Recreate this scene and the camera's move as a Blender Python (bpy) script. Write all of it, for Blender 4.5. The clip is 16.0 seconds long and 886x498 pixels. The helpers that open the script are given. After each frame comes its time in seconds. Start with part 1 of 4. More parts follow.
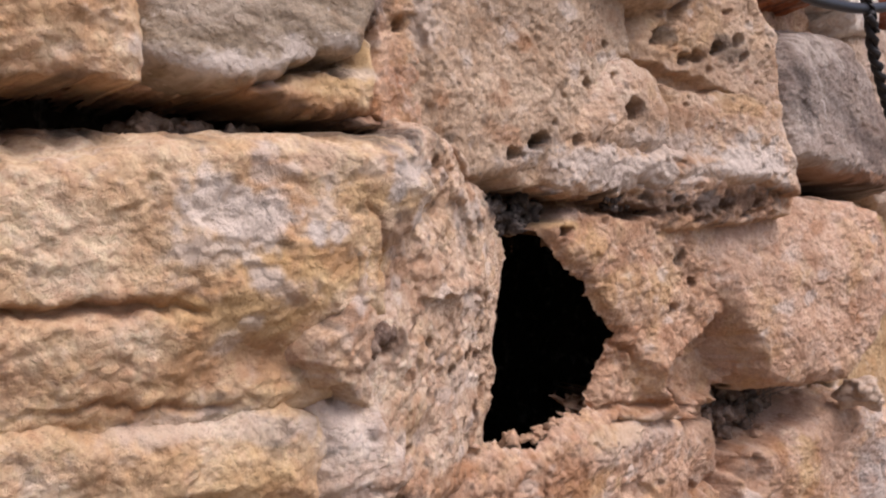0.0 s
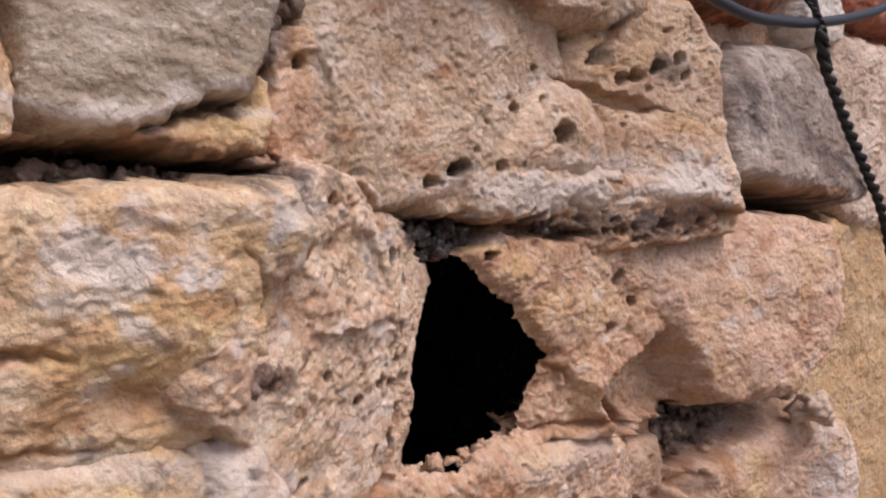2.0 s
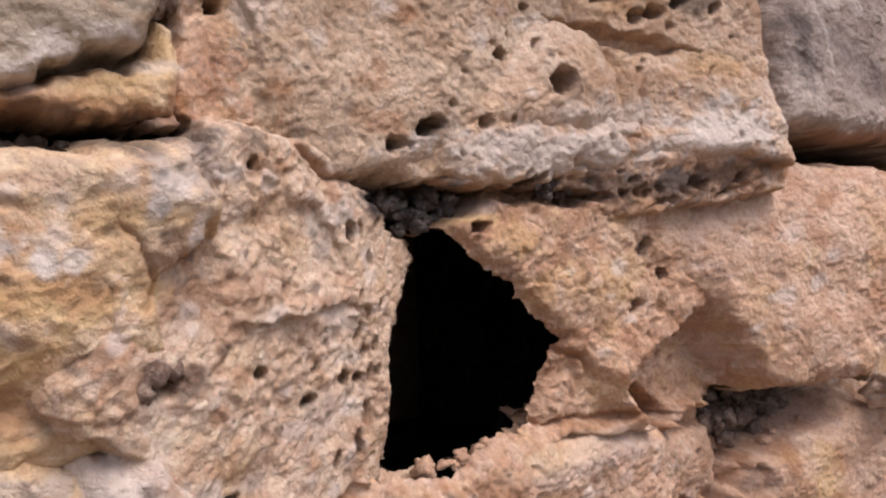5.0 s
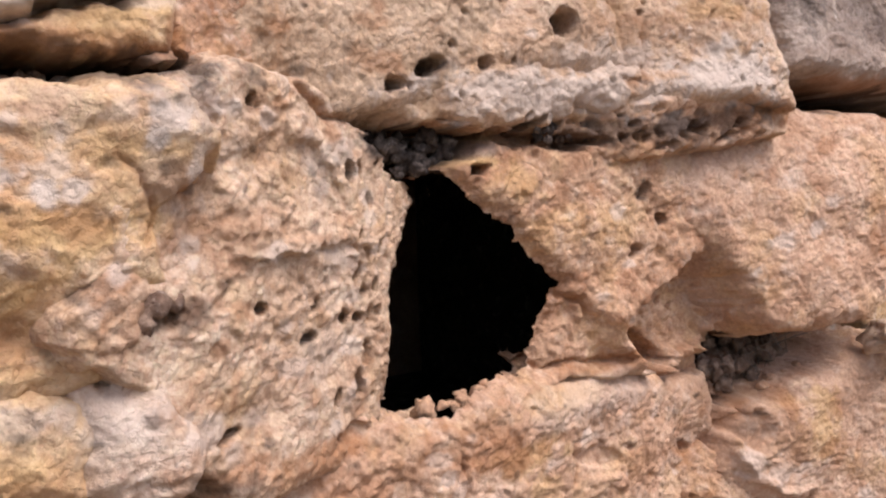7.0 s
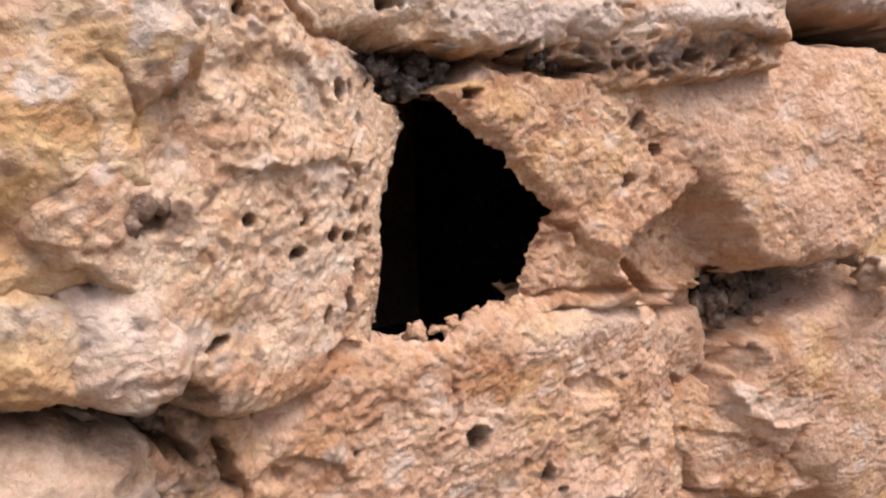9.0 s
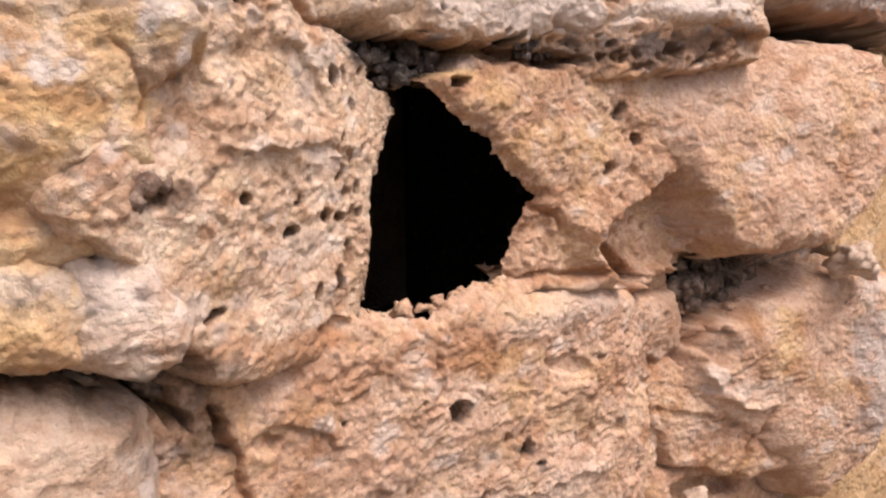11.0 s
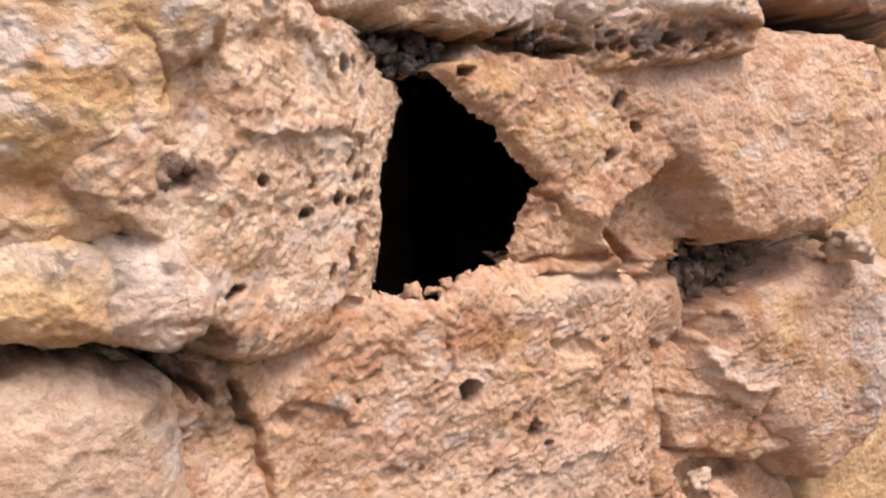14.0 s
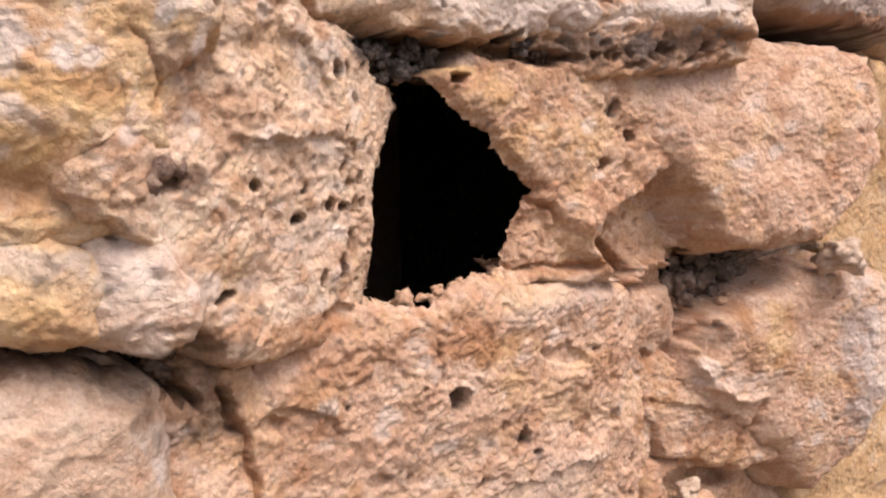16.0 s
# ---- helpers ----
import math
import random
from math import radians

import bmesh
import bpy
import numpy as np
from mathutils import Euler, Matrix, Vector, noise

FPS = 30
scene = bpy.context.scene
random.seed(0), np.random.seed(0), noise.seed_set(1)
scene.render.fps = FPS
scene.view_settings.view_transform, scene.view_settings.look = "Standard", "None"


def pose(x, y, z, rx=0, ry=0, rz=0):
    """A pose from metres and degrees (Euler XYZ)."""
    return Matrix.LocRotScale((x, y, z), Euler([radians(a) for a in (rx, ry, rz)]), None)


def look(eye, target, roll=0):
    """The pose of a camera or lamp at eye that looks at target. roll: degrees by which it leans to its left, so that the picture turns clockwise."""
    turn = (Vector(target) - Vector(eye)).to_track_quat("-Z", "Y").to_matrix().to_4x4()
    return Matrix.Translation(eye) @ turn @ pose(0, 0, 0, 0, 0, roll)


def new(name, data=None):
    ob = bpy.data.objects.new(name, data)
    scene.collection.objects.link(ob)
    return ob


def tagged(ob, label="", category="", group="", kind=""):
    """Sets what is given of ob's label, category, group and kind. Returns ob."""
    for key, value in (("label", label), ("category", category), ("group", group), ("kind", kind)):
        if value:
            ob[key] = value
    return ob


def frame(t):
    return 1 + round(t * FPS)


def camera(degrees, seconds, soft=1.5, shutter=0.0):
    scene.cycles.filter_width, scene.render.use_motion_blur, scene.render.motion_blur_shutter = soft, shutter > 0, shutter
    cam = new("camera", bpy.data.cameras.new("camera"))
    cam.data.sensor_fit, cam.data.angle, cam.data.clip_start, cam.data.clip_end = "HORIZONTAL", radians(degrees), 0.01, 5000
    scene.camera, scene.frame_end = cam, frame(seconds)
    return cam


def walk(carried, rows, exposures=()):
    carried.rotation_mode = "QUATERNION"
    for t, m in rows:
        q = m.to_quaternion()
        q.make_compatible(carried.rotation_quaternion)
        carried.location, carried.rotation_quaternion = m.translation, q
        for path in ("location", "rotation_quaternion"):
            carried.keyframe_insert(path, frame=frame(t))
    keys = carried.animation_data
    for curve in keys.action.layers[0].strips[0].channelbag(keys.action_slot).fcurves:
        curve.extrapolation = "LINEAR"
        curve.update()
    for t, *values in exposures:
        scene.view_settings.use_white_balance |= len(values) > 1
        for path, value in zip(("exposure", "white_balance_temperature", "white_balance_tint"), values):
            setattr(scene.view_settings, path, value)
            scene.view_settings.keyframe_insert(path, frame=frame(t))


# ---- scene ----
# Close view of an old rubble wall: x runs along the wall, the wall's face lies near y = 0, the camera stands on the -y side.
# Plan sizes below are in millimetres along the wall (u), up (z) and out of the face (d).
cam = camera(51.8, 16.0, 2.15)
PATH = [
    (0, (-0.4739, -0.2955, 1.3060), (0.9363, 1.1233, 1.2750), 1.20),
    (0.5, (-0.4590, -0.2936, 1.3180), (0.8774, 1.1944, 1.2850), -0.70),
    (1, (-0.4357, -0.2976, 1.3360), (0.9404, 1.1537, 1.3150), 1.10),
    (1.5, (-0.4272, -0.3338, 1.3450), (0.9413, 1.1254, 1.3250), 1.60),
    (2, (-0.4399, -0.3336, 1.3280), (0.9313, 1.1213, 1.2620), 1.20),
    (2.5, (-0.4217, -0.3424, 1.3660), (0.9162, 1.1442, 1.3780), 1.80),
    (2.7, (-0.4054, -0.3419, 1.3710), (0.8997, 1.1728, 1.4190), 0.60),
    (3, (-0.3756, -0.3396, 1.3660), (0.8786, 1.2177, 1.4380), -0.70),
    (3.5, (-0.3692, -0.3334, 1.3590), (0.8627, 1.2413, 1.4170), -0.30),
    (4, (-0.3633, -0.3222, 1.3370), (0.8546, 1.2641, 1.3270), -1.30),
    (4.5, (-0.3584, -0.3258, 1.3260), (0.8686, 1.2525, 1.2760), -1.80),
    (5, (-0.3583, -0.3216, 1.3170), (0.8526, 1.2676, 1.2330), -1.80),
    (7.5, (-0.3591, -0.3251, 1.3020), (0.8419, 1.2629, 1.1130), -1.80),
    (8, (-0.3592, -0.3293, 1.2940), (0.8347, 1.2602, 1.0800), -1.60),
    (8.5, (-0.3571, -0.3286, 1.2900), (0.8404, 1.2587, 1.0750), -1.80),
    (9, (-0.3563, -0.3280, 1.2870), (0.8348, 1.2616, 1.0580), -1.90),
    (9.5, (-0.3614, -0.3356, 1.2870), (0.8422, 1.2438, 1.0490), -1.60),
    (12, (-0.3722, -0.3432, 1.2860), (0.8356, 1.2290, 1.0210), -0.70),
    (12.5, (-0.3820, -0.3402, 1.2840), (0.8203, 1.2406, 1.0480), -1.30),
    (13, (-0.3793, -0.3488, 1.2830), (0.8376, 1.2212, 1.0460), -1.50),
    (13.5, (-0.3800, -0.3480, 1.2760), (0.8271, 1.2249, 1.0170), -1.60),
    (14, (-0.3794, -0.3530, 1.2770), (0.8305, 1.2213, 1.0360), -1.60),
    (14.5, (-0.3781, -0.3601, 1.2740), (0.8500, 1.1998, 1.0330), -1.70),
    (15, (-0.3753, -0.3602, 1.2700), (0.8535, 1.1990, 1.0260), -1.90),
    (15.5, (-0.3794, -0.3502, 1.2800), (0.8509, 1.2104, 1.0490), -0.60),
    (16, (-0.3787, -0.3509, 1.2780), (0.8487, 1.2111, 1.0460), -0.80),
]
EXPOSURES = [(0.0, 0.44, 6300, 21), (3.0, 0.46, 6180, 20), (5.0, 0.51, 6250, 20), (7.5, 0.73, 6540, 20), (9.5, 0.82, 6720, 20), (12.0, 0.88, 6770, 21), (16.0, 0.88, 6770, 21)]
walk(cam, [(t, look(eye, target, roll)) for t, eye, target, roll in PATH], EXPOSURES)

# ---- light: an overcast sky with a wide, soft sun ----
world = bpy.data.worlds.new("overcast_sky")
scene.world = world
world.use_nodes = True
wn = world.node_tree.nodes
sky = wn.new("ShaderNodeTexSky")
sky.sky_type, sky.sun_disc = "NISHITA", False
sky.sun_elevation, sky.sun_rotation = radians(60), radians(172)
sky.dust_density, sky.air_density = 4.0, 1.0
world.node_tree.links.new(sky.outputs["Color"], wn["Background"].inputs["Color"])
wn["Background"].inputs["Strength"].default_value = 0.115
sun = new("sun", bpy.data.lights.new("sun", "SUN"))
sun.data.energy, sun.data.angle, sun.data.color = 1.75, radians(38), (1.0, 0.955, 0.91)
sun.matrix_world = look((0.25, -1.7, 3.4), (0, 0, 0.4))


# ---- noise on arrays ----
def lattice(i, j, seed):
    n = (i.astype(np.int64) * 374761393 + j.astype(np.int64) * 668265263 + seed * 1442695041) & 0xFFFFFFFF
    n = ((n ^ (n >> 13)) * 1274126177) & 0xFFFFFFFF
    n = ((n ^ (n >> 16)) * 2246822519) & 0xFFFFFFFF
    return ((n ^ (n >> 15)) & 0xFFFFFF) / 16777215.0


def smooth_noise(x, y, seed=0):
    """Gradient noise, about -1 to 1."""
    i, j = np.floor(x), np.floor(y)
    fx, fy = x - i, y - j
    sx, sy = fx * fx * fx * (fx * (fx * 6 - 15) + 10), fy * fy * fy * (fy * (fy * 6 - 15) + 10)

    def corner(a, b):
        w = lattice(i + a, j + b, seed) * 2 * math.pi
        return np.cos(w) * (fx - a) + np.sin(w) * (fy - b)
    top = corner(0, 0) * (1 - sx) + corner(1, 0) * sx
    low = corner(0, 1) * (1 - sx) + corner(1, 1) * sx
    return 1.5 * (top * (1 - sy) + low * sy)


def fbm(u, z, size, octaves=4, seed=0, gain=0.5):
    total, amp = 0.0, 1.0
    for k in range(octaves):
        total = total + amp * smooth_noise(u / size + 17.3 * k, z / size + 5.1 * k, seed + k)
        size, amp = size / 2.03, amp * gain
    return total


def ridged(u, z, size, octaves=3, seed=0):
    total, amp = 0.0, 1.0
    for k in range(octaves):
        total = total + amp * (1 - 2 * np.abs(smooth_noise(u / size + 9.7 * k, z / size + 3.3 * k, seed + k)))
        size, amp = size / 2.1, amp * 0.5
    return total


def cells(u, z, size, seed=0):
    """Distance to the nearest and second nearest of scattered points, in cell widths."""
    x, y = u / size, z / size
    i, j = np.floor(x), np.floor(y)
    f1, f2 = np.full(np.shape(x), 9.0), np.full(np.shape(x), 9.0)
    for a in (-1, 0, 1):
        for b in (-1, 0, 1):
            px = i + a + lattice(i + a, j + b, seed)
            py = j + b + lattice(i + a, j + b, seed + 77)
            r = np.hypot(px - x, py - y)
            f2 = np.minimum(f2, np.maximum(f1, r))
            f1 = np.minimum(f1, r)
    return f1, f2


def inside(outline, u, z):
    """Signed distance to an outline, positive inside."""
    d2, sign = np.full(np.shape(u), 1e12), np.ones(np.shape(u))
    n = len(outline)
    for k in range(n):
        (ax, ay), (bx, by) = outline[k], outline[k - 1]
        ex, ey, wx, wy = bx - ax, by - ay, u - ax, z - ay
        s = np.clip((wx * ex + wy * ey) / (ex * ex + ey * ey + 1e-9), 0, 1)
        d2 = np.minimum(d2, (wx - ex * s) ** 2 + (wy - ey * s) ** 2)
        c1, c2, c3 = z >= ay, z < by, ex * wy > ey * wx
        sign = np.where((c1 & c2 & c3) | (~c1 & ~c2 & ~c3), -sign, sign)
    return -sign * np.sqrt(d2)


def ease(x, a, b):
    s = np.clip((x - a) / (b - a), 0, 1)
    return s * s * (3 - 2 * s)


# ---- materials ----
def node(tree, kind, **inputs):
    made = tree.nodes.new(kind)
    for key, value in inputs.items():
        made.inputs[key.replace("_", " ")].default_value = value
    return made


def noise_node(tree, coords, scale, detail=4.0, rough=0.6, warp=0.0):
    made = node(tree, "ShaderNodeTexNoise", Scale=scale, Detail=detail, Roughness=rough, Distortion=warp)
    tree.links.new(coords, made.inputs["Vector"])
    return made.outputs["Fac"]


def node_colour(tree, coords, scale):
    made = node(tree, "ShaderNodeTexNoise", Scale=scale, Detail=3.0, Roughness=0.6)
    tree.links.new(coords, made.inputs["Vector"])
    return made.outputs["Color"]


def ramp(tree, fac, stops):
    made = tree.nodes.new("ShaderNodeValToRGB")
    tree.links.new(fac, made.inputs["Fac"])
    while len(made.color_ramp.elements) < len(stops):
        made.color_ramp.elements.new(0.5)
    for e, (at, c) in zip(made.color_ramp.elements, stops):
        e.position, e.color = at, (*c, 1) if len(c) == 3 else c
    return made.outputs["Color"]


def blend(tree, fac, a, b, mode="MIX"):
    made = tree.nodes.new("ShaderNodeMix")
    made.data_type, made.blend_type = "RGBA", mode
    for k, v in ((0, fac), (6, a), (7, b)):
        if hasattr(v, "links"):
            tree.links.new(v, made.inputs[k])
        else:
            made.inputs[k].default_value = v
    return made.outputs[2]


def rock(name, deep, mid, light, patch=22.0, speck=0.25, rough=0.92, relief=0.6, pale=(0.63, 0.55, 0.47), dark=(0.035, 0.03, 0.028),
         rust=(0.34, 0.155, 0.065), grain=420.0, strata=1.0, gravel=0.0, gold=0.0):
    """Weathered stone, mortar or brick: patches, grain, specks and fine relief, with lime, soot and iron stains and
    painted shade where the mesh carries them.
    """
    mat = bpy.data.materials.new(name)
    mat.use_nodes = True
    tree = mat.node_tree
    shader = tree.nodes["Principled BSDF"]
    where = tree.nodes.new("ShaderNodeTexCoord")
    stretch = node(tree, "ShaderNodeMapping", Scale=(1, 1, strata))
    tree.links.new(where.outputs["Object"], stretch.inputs["Vector"])
    at = stretch.outputs["Vector"]
    big = noise_node(tree, at, patch, 6, 0.62, 0.6)
    colour = ramp(tree, big, [(0.30, deep), (0.48, mid), (0.68, light)])
    drift = noise_node(tree, at, patch * 1.9, 5, 0.6, 0.8)
    colour = blend(tree, ramp(tree, drift, [(0.50, (0, 0, 0)), (0.72, (0.55, 0.55, 0.55))]), colour, (*[c * k for c, k in zip(deep, (0.95, 0.72, 0.55))], 1))
    ochre = noise_node(tree, at, patch * 1.15, 4, 0.6, 0.7)
    colour = blend(tree, ramp(tree, ochre, [(0.50, (0, 0, 0)), (0.74, (gold, gold, gold))]), colour, (0.56, 0.37, 0.17, 1))
    bloom = noise_node(tree, at, patch * 3.1, 5, 0.65, 0.5)
    colour = blend(tree, ramp(tree, bloom, [(0.53, (0, 0, 0)), (0.75, (0.5, 0.5, 0.5))]), colour, (*pale, 1))
    small = noise_node(tree, at, patch * 6.5, 5, 0.65, 0.3)
    colour = blend(tree, 0.55, colour, ramp(tree, small, [(0.30, (0.42, 0.38, 0.35)), (0.52, (0.5, 0.5, 0.5)), (0.72, (0.62, 0.61, 0.58))]), "OVERLAY")
    tiny = noise_node(tree, at, grain, 3, 0.7)
    colour = blend(tree, speck, colour, ramp(tree, tiny, [(0.33, (0.2, 0.18, 0.16)), (0.5, (0.5, 0.5, 0.5)), (0.68, (0.8, 0.78, 0.74))]), "OVERLAY")
    if gravel:
        dots = node(tree, "ShaderNodeTexVoronoi", Scale=190.0)
        tree.links.new(where.outputs["Object"], dots.inputs["Vector"])
        spots = ramp(tree, dots.outputs["Distance"], [(0.16, (gravel, gravel, gravel)), (0.26, (0, 0, 0))])
        some = ramp(tree, noise_node(tree, where.outputs["Object"], 90, 2), [(0.5, (0, 0, 0)), (0.56, (1, 1, 1))])
        colour = blend(tree, blend(tree, 1.0, spots, some, "MULTIPLY"), colour, (0.68, 0.60, 0.50, 1))
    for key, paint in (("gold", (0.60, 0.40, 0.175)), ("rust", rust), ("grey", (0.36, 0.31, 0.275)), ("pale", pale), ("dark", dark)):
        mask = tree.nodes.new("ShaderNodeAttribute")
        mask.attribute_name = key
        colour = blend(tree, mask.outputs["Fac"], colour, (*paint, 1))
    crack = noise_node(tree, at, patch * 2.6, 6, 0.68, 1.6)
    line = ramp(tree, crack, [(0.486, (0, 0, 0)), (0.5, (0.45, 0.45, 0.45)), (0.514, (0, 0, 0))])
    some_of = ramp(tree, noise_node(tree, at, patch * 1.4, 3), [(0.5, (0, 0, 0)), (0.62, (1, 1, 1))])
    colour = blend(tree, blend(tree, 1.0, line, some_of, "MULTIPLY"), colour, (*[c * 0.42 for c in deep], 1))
    tree.links.new(colour, shader.inputs["Base Color"])
    shader.inputs["Roughness"].default_value = rough
    shader.inputs["Specular IOR Level"].default_value = 0.25
    bump = node(tree, "ShaderNodeBump", Strength=relief, Distance=0.0009)
    coarse = node(tree, "ShaderNodeBump", Strength=0.9, Distance=0.0018)
    tree.links.new(noise_node(tree, where.outputs["Object"], 260, 5, 0.7, 0.4), coarse.inputs["Height"])
    bent = blend(tree, 0.006, where.outputs["Object"], node_colour(tree, where.outputs["Object"], 150))
    grains = node(tree, "ShaderNodeTexVoronoi", Scale=310.0)
    tree.links.new(bent, grains.inputs["Vector"])
    crumbs = node(tree, "ShaderNodeBump", Strength=0.55, Distance=0.0012)
    crumbs.invert = True
    tree.links.new(grains.outputs["Distance"], crumbs.inputs["Height"])
    tree.links.new(coarse.outputs["Normal"], crumbs.inputs["Normal"])
    tree.links.new(crumbs.outputs["Normal"], bump.inputs["Normal"])
    fine = noise_node(tree, where.outputs["Object"], 900, 4, 0.65)
    tree.links.new(fine, bump.inputs["Height"])
    tree.links.new(bump.outputs["Normal"], shader.inputs["Normal"])
    return mat


def plain(name, colour, rough=0.6, metal=0.0, relief=0.2, scale=500.0, vary=0.3):
    mat = bpy.data.materials.new(name)
    mat.use_nodes = True
    tree = mat.node_tree
    shader = tree.nodes["Principled BSDF"]
    where = tree.nodes.new("ShaderNodeTexCoord")
    grain = noise_node(tree, where.outputs["Object"], scale, 4)
    low, high = [tuple(min(1, c * k) for c in colour) for k in (1 - vary, 1 + vary)]
    tree.links.new(ramp(tree, grain, [(0.3, low), (0.7, high)]), shader.inputs["Base Color"])
    shader.inputs["Roughness"].default_value, shader.inputs["Metallic"].default_value = rough, metal
    bump = node(tree, "ShaderNodeBump", Strength=relief, Distance=0.0005)
    tree.links.new(grain, bump.inputs["Height"])
    tree.links.new(bump.outputs["Normal"], shader.inputs["Normal"])
    return mat


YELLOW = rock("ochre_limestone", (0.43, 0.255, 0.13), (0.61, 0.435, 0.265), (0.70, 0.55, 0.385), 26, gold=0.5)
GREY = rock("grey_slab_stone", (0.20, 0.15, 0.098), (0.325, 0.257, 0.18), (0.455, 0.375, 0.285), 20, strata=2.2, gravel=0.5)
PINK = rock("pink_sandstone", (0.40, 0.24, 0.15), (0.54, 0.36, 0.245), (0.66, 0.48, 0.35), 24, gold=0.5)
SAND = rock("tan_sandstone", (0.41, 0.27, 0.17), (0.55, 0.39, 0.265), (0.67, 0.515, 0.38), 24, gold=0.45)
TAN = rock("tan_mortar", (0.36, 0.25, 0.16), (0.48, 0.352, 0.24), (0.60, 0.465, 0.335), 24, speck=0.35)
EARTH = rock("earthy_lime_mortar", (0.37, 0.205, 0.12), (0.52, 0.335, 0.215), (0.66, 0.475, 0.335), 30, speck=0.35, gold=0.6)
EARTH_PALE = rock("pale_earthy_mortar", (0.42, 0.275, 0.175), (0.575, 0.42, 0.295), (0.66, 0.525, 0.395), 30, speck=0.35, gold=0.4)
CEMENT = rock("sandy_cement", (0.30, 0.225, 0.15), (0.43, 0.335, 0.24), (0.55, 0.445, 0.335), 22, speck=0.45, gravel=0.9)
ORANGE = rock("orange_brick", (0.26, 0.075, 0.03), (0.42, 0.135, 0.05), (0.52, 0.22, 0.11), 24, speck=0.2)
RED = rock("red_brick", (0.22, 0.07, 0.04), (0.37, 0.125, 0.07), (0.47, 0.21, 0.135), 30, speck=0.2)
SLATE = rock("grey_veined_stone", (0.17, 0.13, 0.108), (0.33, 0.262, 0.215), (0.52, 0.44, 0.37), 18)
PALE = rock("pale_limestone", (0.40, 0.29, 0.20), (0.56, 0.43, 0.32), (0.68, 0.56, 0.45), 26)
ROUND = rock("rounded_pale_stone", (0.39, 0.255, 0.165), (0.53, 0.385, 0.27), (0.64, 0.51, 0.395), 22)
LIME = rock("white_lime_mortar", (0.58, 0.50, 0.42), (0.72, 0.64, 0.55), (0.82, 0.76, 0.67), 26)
# core colour near black: the shade inside the opening is put into it
CORE = rock("darkened_core", (0.03, 0.022, 0.016), (0.05, 0.036, 0.026), (0.07, 0.05, 0.036), 26)
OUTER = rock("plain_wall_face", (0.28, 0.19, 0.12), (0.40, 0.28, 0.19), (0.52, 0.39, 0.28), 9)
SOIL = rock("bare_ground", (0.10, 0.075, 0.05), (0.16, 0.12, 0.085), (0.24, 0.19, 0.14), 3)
RUBBER = plain("black_cable_sheath", (0.016, 0.0175, 0.022), 0.5, relief=0.15)
CORD = plain("dark_twisted_cord", (0.018, 0.016, 0.016), 0.8, relief=0.5, scale=1500)
STEEL = plain("dull_steel", (0.22, 0.21, 0.20), 0.5, 0.9, 0.4)
IRON = plain("rusted_iron", (0.06, 0.035, 0.025), 0.75, 0.3, 0.6)
BRASS = plain("dull_brass", (0.20, 0.16, 0.10), 0.5, 0.7, 0.4)
NEST = rock("dry_mud", (0.11, 0.07, 0.05), (0.22, 0.15, 0.11), (0.36, 0.27, 0.2), 80)
OCHRE = rock("ochre_plaster", (0.44, 0.285, 0.14), (0.50, 0.335, 0.175), (0.56, 0.40, 0.235), 20, speck=0.2)
WEB = plain("dusty_cobweb", (0.15, 0.125, 0.10), 0.9)


# ---- the face of the wall ----
HOLE = [(-124, 1313), (-114, 1310), (-98, 1297), (-78, 1283), (-64, 1268), (-43, 1252), (-51, 1243), (-57, 1227), (-59, 1213), (-88, 1209),
        (-109, 1205), (-114, 1200), (-136, 1201), (-145, 1205), (-140, 1227), (-138, 1256), (-126, 1278), (-117, 1296)]

PITS, CAVES, FORMS, STAINS_SHADE, EDGES, SEAMS = [], [], [], [], [], []


def pits(*rows):
    """Small hollows: u, z, half width, half height, depth, turn in degrees."""
    PITS.extend(rows)


def cave(depth, *outline, soft=2.4):
    """A deep opening of a joint; soft: how far its sides slope."""
    CAVES.append((depth, outline, soft))


def swell(*rows):
    """Broad swells and hollows of the face: u, z, half width, half height, height."""
    FORMS.extend(rows)


def stain_or_shade(kind, *rows):
    """Stains, and shade painted as dark or rust: u, z, half width, half height, strength."""
    STAINS_SHADE.extend((kind, *row) for row in rows)


def edge(rise, reach, *line):
    """A broken edge: the face stands out on the left of the line and sinks back over the reach."""
    EDGES.append((rise, reach, line))


def seam(depth, width, *line):
    """A crack, or with a negative depth a rib, along a line."""
    SEAMS.append((depth, width, line))


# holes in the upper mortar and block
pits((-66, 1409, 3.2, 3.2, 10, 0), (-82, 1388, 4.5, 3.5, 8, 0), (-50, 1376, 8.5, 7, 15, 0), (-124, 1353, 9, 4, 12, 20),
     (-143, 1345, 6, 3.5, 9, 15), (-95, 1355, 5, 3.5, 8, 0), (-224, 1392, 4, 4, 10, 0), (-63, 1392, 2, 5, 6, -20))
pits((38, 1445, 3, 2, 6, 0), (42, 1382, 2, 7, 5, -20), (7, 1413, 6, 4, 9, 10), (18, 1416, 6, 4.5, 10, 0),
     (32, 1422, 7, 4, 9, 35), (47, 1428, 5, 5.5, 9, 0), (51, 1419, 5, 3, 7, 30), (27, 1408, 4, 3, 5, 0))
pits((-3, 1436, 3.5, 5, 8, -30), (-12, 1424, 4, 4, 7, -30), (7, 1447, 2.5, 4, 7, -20))
